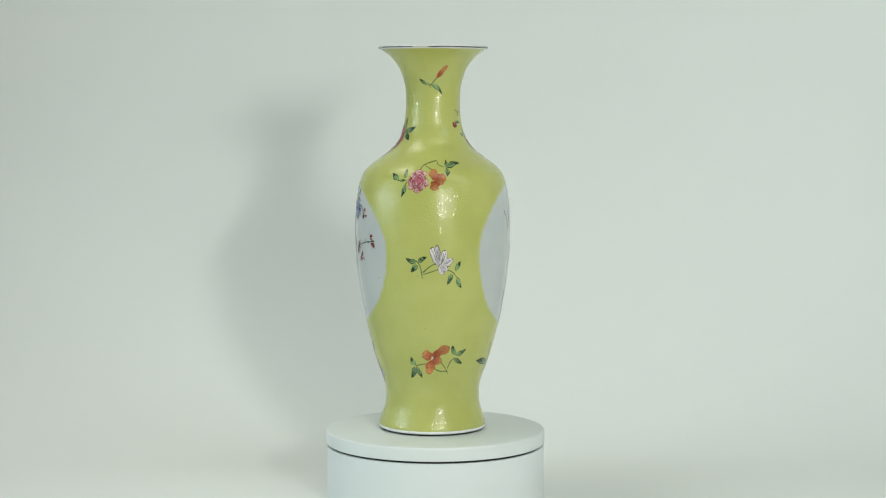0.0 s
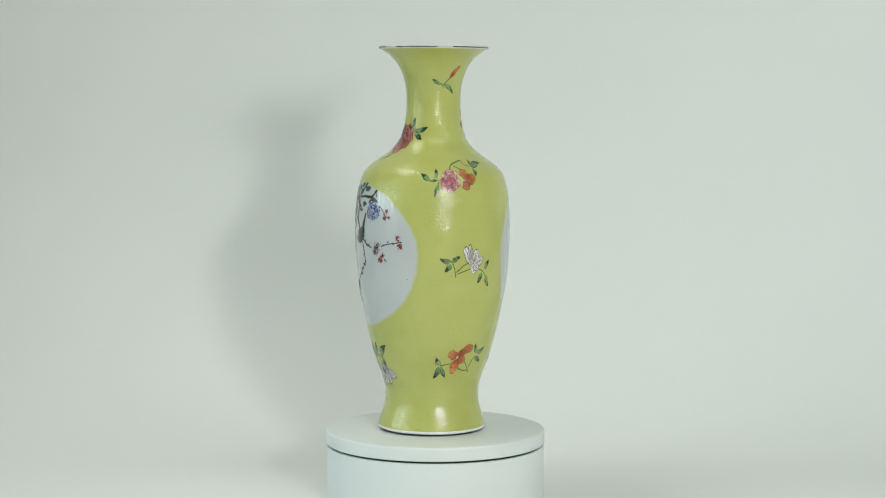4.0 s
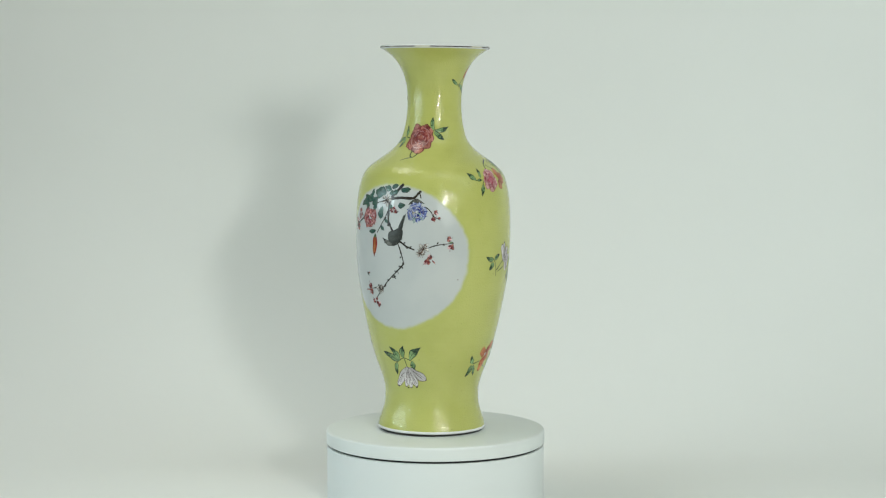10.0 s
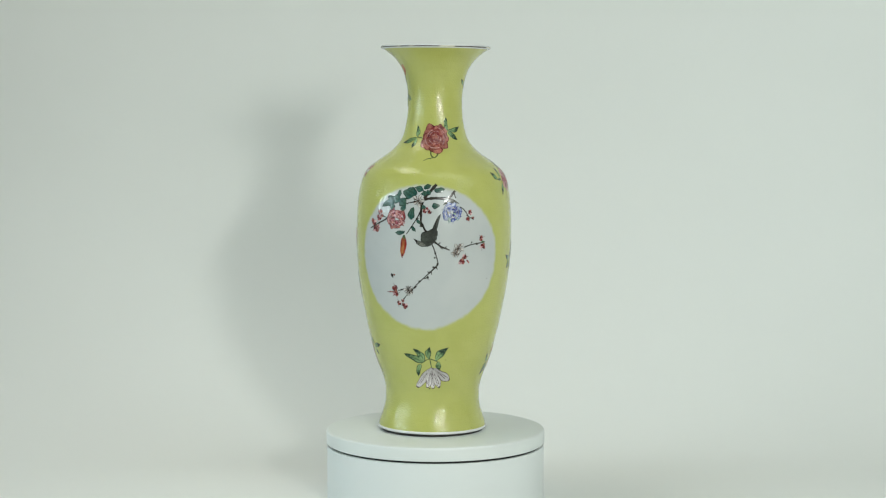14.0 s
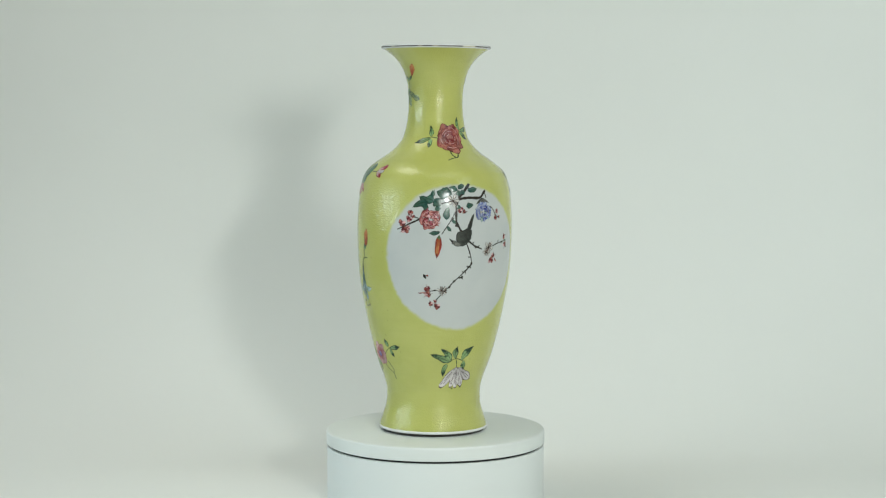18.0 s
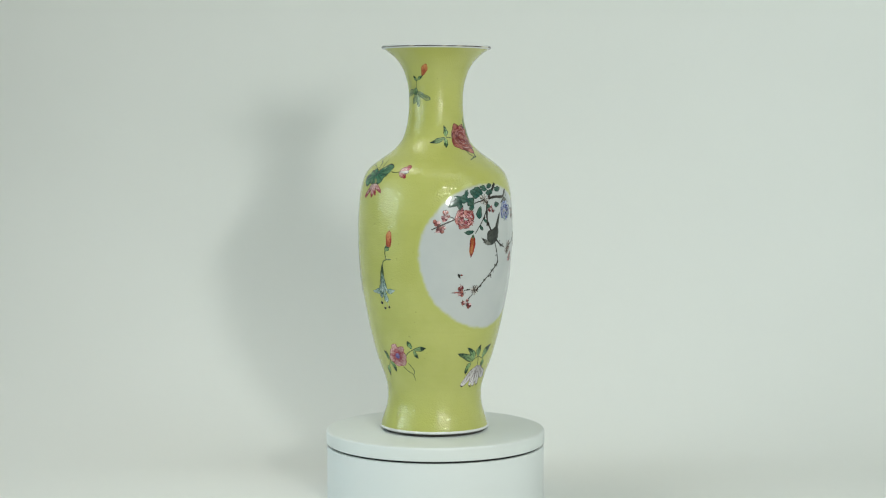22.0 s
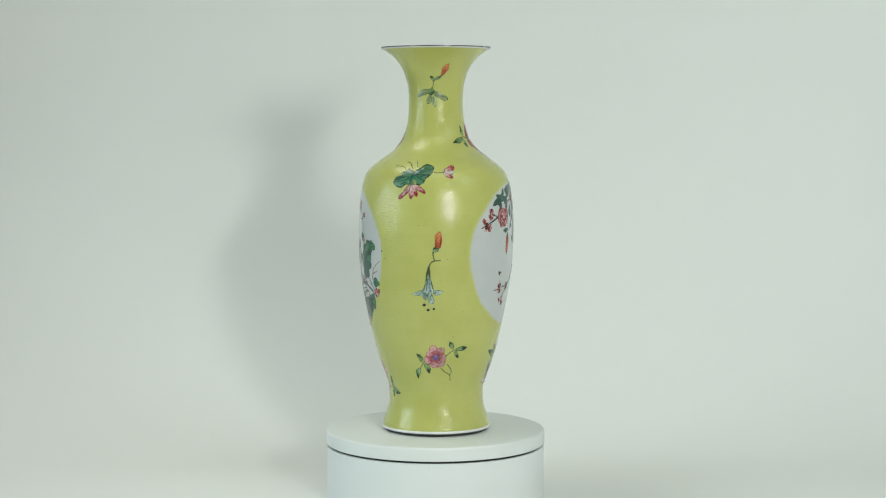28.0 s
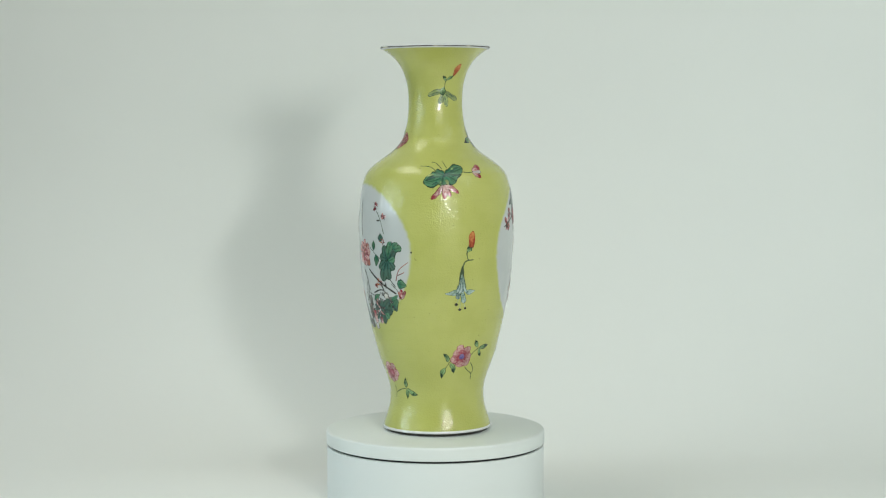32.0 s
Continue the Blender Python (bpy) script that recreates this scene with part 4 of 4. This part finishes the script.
dot(medallion_1, (4.6, -13.5), 1.1, 0.9, BARK)
leaf(medallion_1, (-14.6, -32.9), (-11, -29.8), 1.9, BARK)
leaf(medallion_1, (-15.7, -36.1), (-18.3, -32.3), 1.5, BARK)
leaf(medallion_1, (12.9, 17.1), (15.4, 19.1), 1.7, BARK)
leaf(medallion_1, (16.8, 14), (17.8, 11), 1.7, BARK)
leaf(medallion_1, (19.9, 12.6), (23, 14.6), 1.5, BARK)
leaf(medallion_1, (50.4, 17.3), (52.2, 20.2), 1.5, BARK)
leaf(medallion_1, (56.9, 17.7), (59.8, 15.8), 1.5, BARK)
leaf(medallion_1, (10, -7.9), (12.4, -11.2), 1.5, BARK)
leaf(medallion_1, (3.5, -15.2), (0.8, -13), 1.5, BARK)
leaf(medallion_1, (36, 17.3), (40.2, 13.9), 1.7, UMBER)
leaf(medallion_1, (-9, 46.1), (-12.1, 43), 1.9, BARK)
leaf(medallion_1, (-6.9, 37.7), (-5.4, 35.2), 1.9, BARK)
leaf(medallion_1, (-3.7, 33.1), (-0.7, 33), 1.7, BARK)
leaf(medallion_1, (-32.1, -35.1), (-28.3, -34.4), 1.5, INK)
leaf(medallion_1, (-50.2, -38), (-44.5, -38.6), 1.1, WINE)
branch(medallion_2, [(34, 52.8), (41.4, 42.3), (47.1, 26.3)], 0.9, 0.7, STEM)
berry(medallion_2, (33.4, 58.9), 3.1, ROSE)
berry(medallion_2, (31.5, 54.9), 3.0, WINE)
berry(medallion_2, (45.9, 46.1), 3.6, CRIMSON)
leaf(medallion_2, (41.4, 41.9), (34.7, 41.5), 2.2, BARK)
leaf(medallion_2, (41.2, 17.2), (41.5, 27.1), 7.6, TEAL)
strokes(medallion_2, (44.9, 18.1), 5.6, 9, (CRIMSON, CORAL, WINE))
petal(medallion_2, (51.9, -3), (46.6, 13.8), 9.8, TEAL)
petal(medallion_2, (51.9, -3), (57.2, 17), 11.6, JADE)
petal(medallion_2, (52.5, -2.9), (63.1, 9.7), 10.3, TEAL)
petal(medallion_2, (52.4, -4), (62, 0.9), 8.9, JADE)
petal(medallion_2, (51.4, -0.8), (40.6, 1.8), 8.9, TEAL)
petal(medallion_2, (51.3, -1.9), (42.9, -26.8), 11.6, TEAL)
petal(medallion_2, (51.3, -3), (52.3, -25), 10.3, TEAL)
petal(medallion_2, (51.3, -3), (60.6, -13.4), 9.4, TEAL)
petal(medallion_2, (49.6, -3.1), (38.2, -12.7), 8.9, TEAL)
petal(medallion_2, (59.7, 8.4), (70.7, 12), 8.9, JADE)
petal(medallion_2, (58.9, 10.6), (65.8, 17), 7.6, JADE)
petal(medallion_2, (57.1, 12.2), (53.1, 17.7), 7.1, JADE)
leaf(medallion_2, (29.6, 7.6), (30.1, 18.6), 6.2, JADE)
leaf(medallion_2, (33.8, 3.5), (32.7, -11), 7.6, JADE)
branch(medallion_2, [(22.5, 10.3), (29.5, 5.3), (40.4, -1.6)], 0.9, 0.7, STEM)
blossom(medallion_2, (7.6, 3.5), 14.3, 9, PINK, ROSE)
strokes(medallion_2, (7.6, 2.9), 16.5, 34, (ROSE, ROSY, WINE, PINK))
petal(medallion_2, (11.8, -1.6), (20.7, -9.7), 8.9, ROSE)
branch(medallion_2, [(-0.5, 63.9), (1.1, 44), (2.8, 22)], 1.2, 1.2, BARK)
branch(medallion_2, [(6.5, -15.5), (11.9, -32.8), (2.9, -51.7)], 1.8, 1.8, BARK)
branch(medallion_2, [(17.7, -14.4), (34.6, -26.3), (61, -40.4)], 2, 2, BARK)
branch(medallion_2, [(23.4, -40.7), (39.7, -37), (52.3, -47.2)], 1.5, 1.2, BARK)
branch(medallion_2, [(62, -25.5), (66.6, -13.1), (78.4, -4.3)], 1.1, 0.9, ROSE)
branch(medallion_2, [(64.5, -19.4), (73.3, -15.7)], 0.9, 0.9, ROSE)
branch(medallion_2, [(60.8, -32.2), (53.8, -24.9)], 1.2, 1, BARK)
leaf(medallion_2, (63, -28.7), (75.6, -30.8), 10.7, JADE)
leaf(medallion_2, (64.1, -31.3), (71.8, -25), 6.7, JADE)
petal(medallion_2, (66.6, -46.3), (68.5, -35.1), 4.9, BLUSH)
petal(medallion_2, (66.6, -46.3), (73.5, -36.6), 4.5, BLUSH)
petal(medallion_2, (67.4, -46.3), (64.1, -37.6), 4, ROSE)
strokes(medallion_2, (36.3, -28.4), 6.8, 10, (CRIMSON, CORAL, WINE))
berry(medallion_2, (29.6, -32.3), 2.9, ROSE)
dot(medallion_2, (11.6, -50.8), 4.9, 6.7, SMOKE)
dot(medallion_2, (8.6, -62.4), 5.8, 9.8, SMOKE)
dot(medallion_2, (17.3, -68.3), 4.9, 8, BLUSH)
dot(medallion_2, (4, -77.5), 5.8, 5.8, SMOKE)
dot(medallion_2, (17.2, -79.6), 4.9, 3.6, CREAM)
dot(medallion_2, (30.2, -71.5), 3.6, 4.9, BLUSH)
dot(medallion_2, (27.2, -53.8), 4, 6.7, BLUSH)
dot(medallion_2, (45.1, -43.7), 4, 3.1, CREAM)
dot(medallion_2, (52.3, -47.2), 3.3, 3.1, SMOKE)
petal(medallion_2, (36.1, -59.7), (49.3, -47.4), 10.3, TEAL)
petal(medallion_2, (37.2, -59.6), (52.8, -60.6), 10.7, TEAL)
petal(medallion_2, (37.9, -59.6), (36.1, -76), 9.8, TEAL)
petal(medallion_2, (39.2, -61.7), (46, -69), 8.9, JADE)
petal(medallion_2, (37.2, -59.6), (33.7, -48.7), 8.5, TEAL)
petal(medallion_2, (53.7, -56.1), (61.9, -46.6), 8, JADE)
petal(medallion_2, (53.7, -56.1), (60.8, -57.9), 7.1, TEAL)
petal(medallion_2, (53.7, -56.1), (49.9, -51.9), 6.7, JADE)
strokes(medallion_2, (30, -60.3), 15.5, 44, (TEAL, SLATE, BARK, SMOKE, TEAL, BLUSH, BARK))
strokes(medallion_2, (53.4, -52.7), 9, 20, (TEAL, SLATE, BARK, JADE))
strokes(medallion_2, (44, -36), 11, 14, (BARK, SMOKE, CREAM, INK), 0.6)
strokes(medallion_2, (8.6, -62.4), 10.3, 16, (SMOKE, BARK, BLUSH))
leaf(medallion_2, (20.5, -49.9), (35.2, -41.9), 5.8, JADE)
leaf(medallion_2, (50.8, -47.3), (63.1, -41.6), 5.8, JADE)
branch(medallion_2, [(13.1, -41.7), (34, -46.9), (54.3, -53.3)], 0.9, 0.7, BARK)
branch(medallion_2, [(14.1, -32.6), (15.1, -50.4), (18.5, -63.6)], 0.9, 0.7, BARK)
branch(medallion_2, [(35.7, -39.6), (47.2, -49.8), (43.9, -61.3)], 0.7, 0.7, BARK)
branch(medallion_2, [(12.5, -23.8), (2.2, -42.8), (2.5, -60.8)], 0.7, 0.7, STEM)
branch(medallion_2, [(54.7, -29.3), (63.5, -37.6), (65.2, -46.4)], 0.7, 0.7, BARK)
dot(medallion_2, (82.4, 6.8), 0.9, 1.3, INK)
branch(medallion_2, [(-35.5, 52.8), (-28.7, 42.7), (-20.5, 25.9)], 1, 0.8, BARK)
branch(medallion_2, [(-20.4, 50.5), (-17.4, 38.6)], 1, 0.8, BARK)
leaf(medallion_2, (-0.3, -74.3), (-15.5, -52.8), 4.5, TEAL)
leaf(medallion_2, (-0.1, -84.2), (-8.9, -63.4), 3.9, TEAL)
leaf(medallion_2, (-15.5, -52.8), (-19.6, -40.6), 3.2, CORAL)
leaf(medallion_2, (-0.4, -82.2), (-19.2, -73.5), 3.2, BARK)

# ---------------------------------------------------------------- turning
TURN = 6.23         # degrees a second


def motions():
    times = [0.5 * k for k in range(65)]
    stand = pose(-0.0024, 0.0027, 0.0, math.degrees(0.0097), math.degrees(0.0021), 0)
    walk(vase, [(t, pose(-0.0011, 0, 0.0009, 0, 0, TURN * t) @ stand) for t in times])
    walk(platter, [(t, pose(0, 0, 0, 0, 0, TURN * t)) for t in times])


motions()
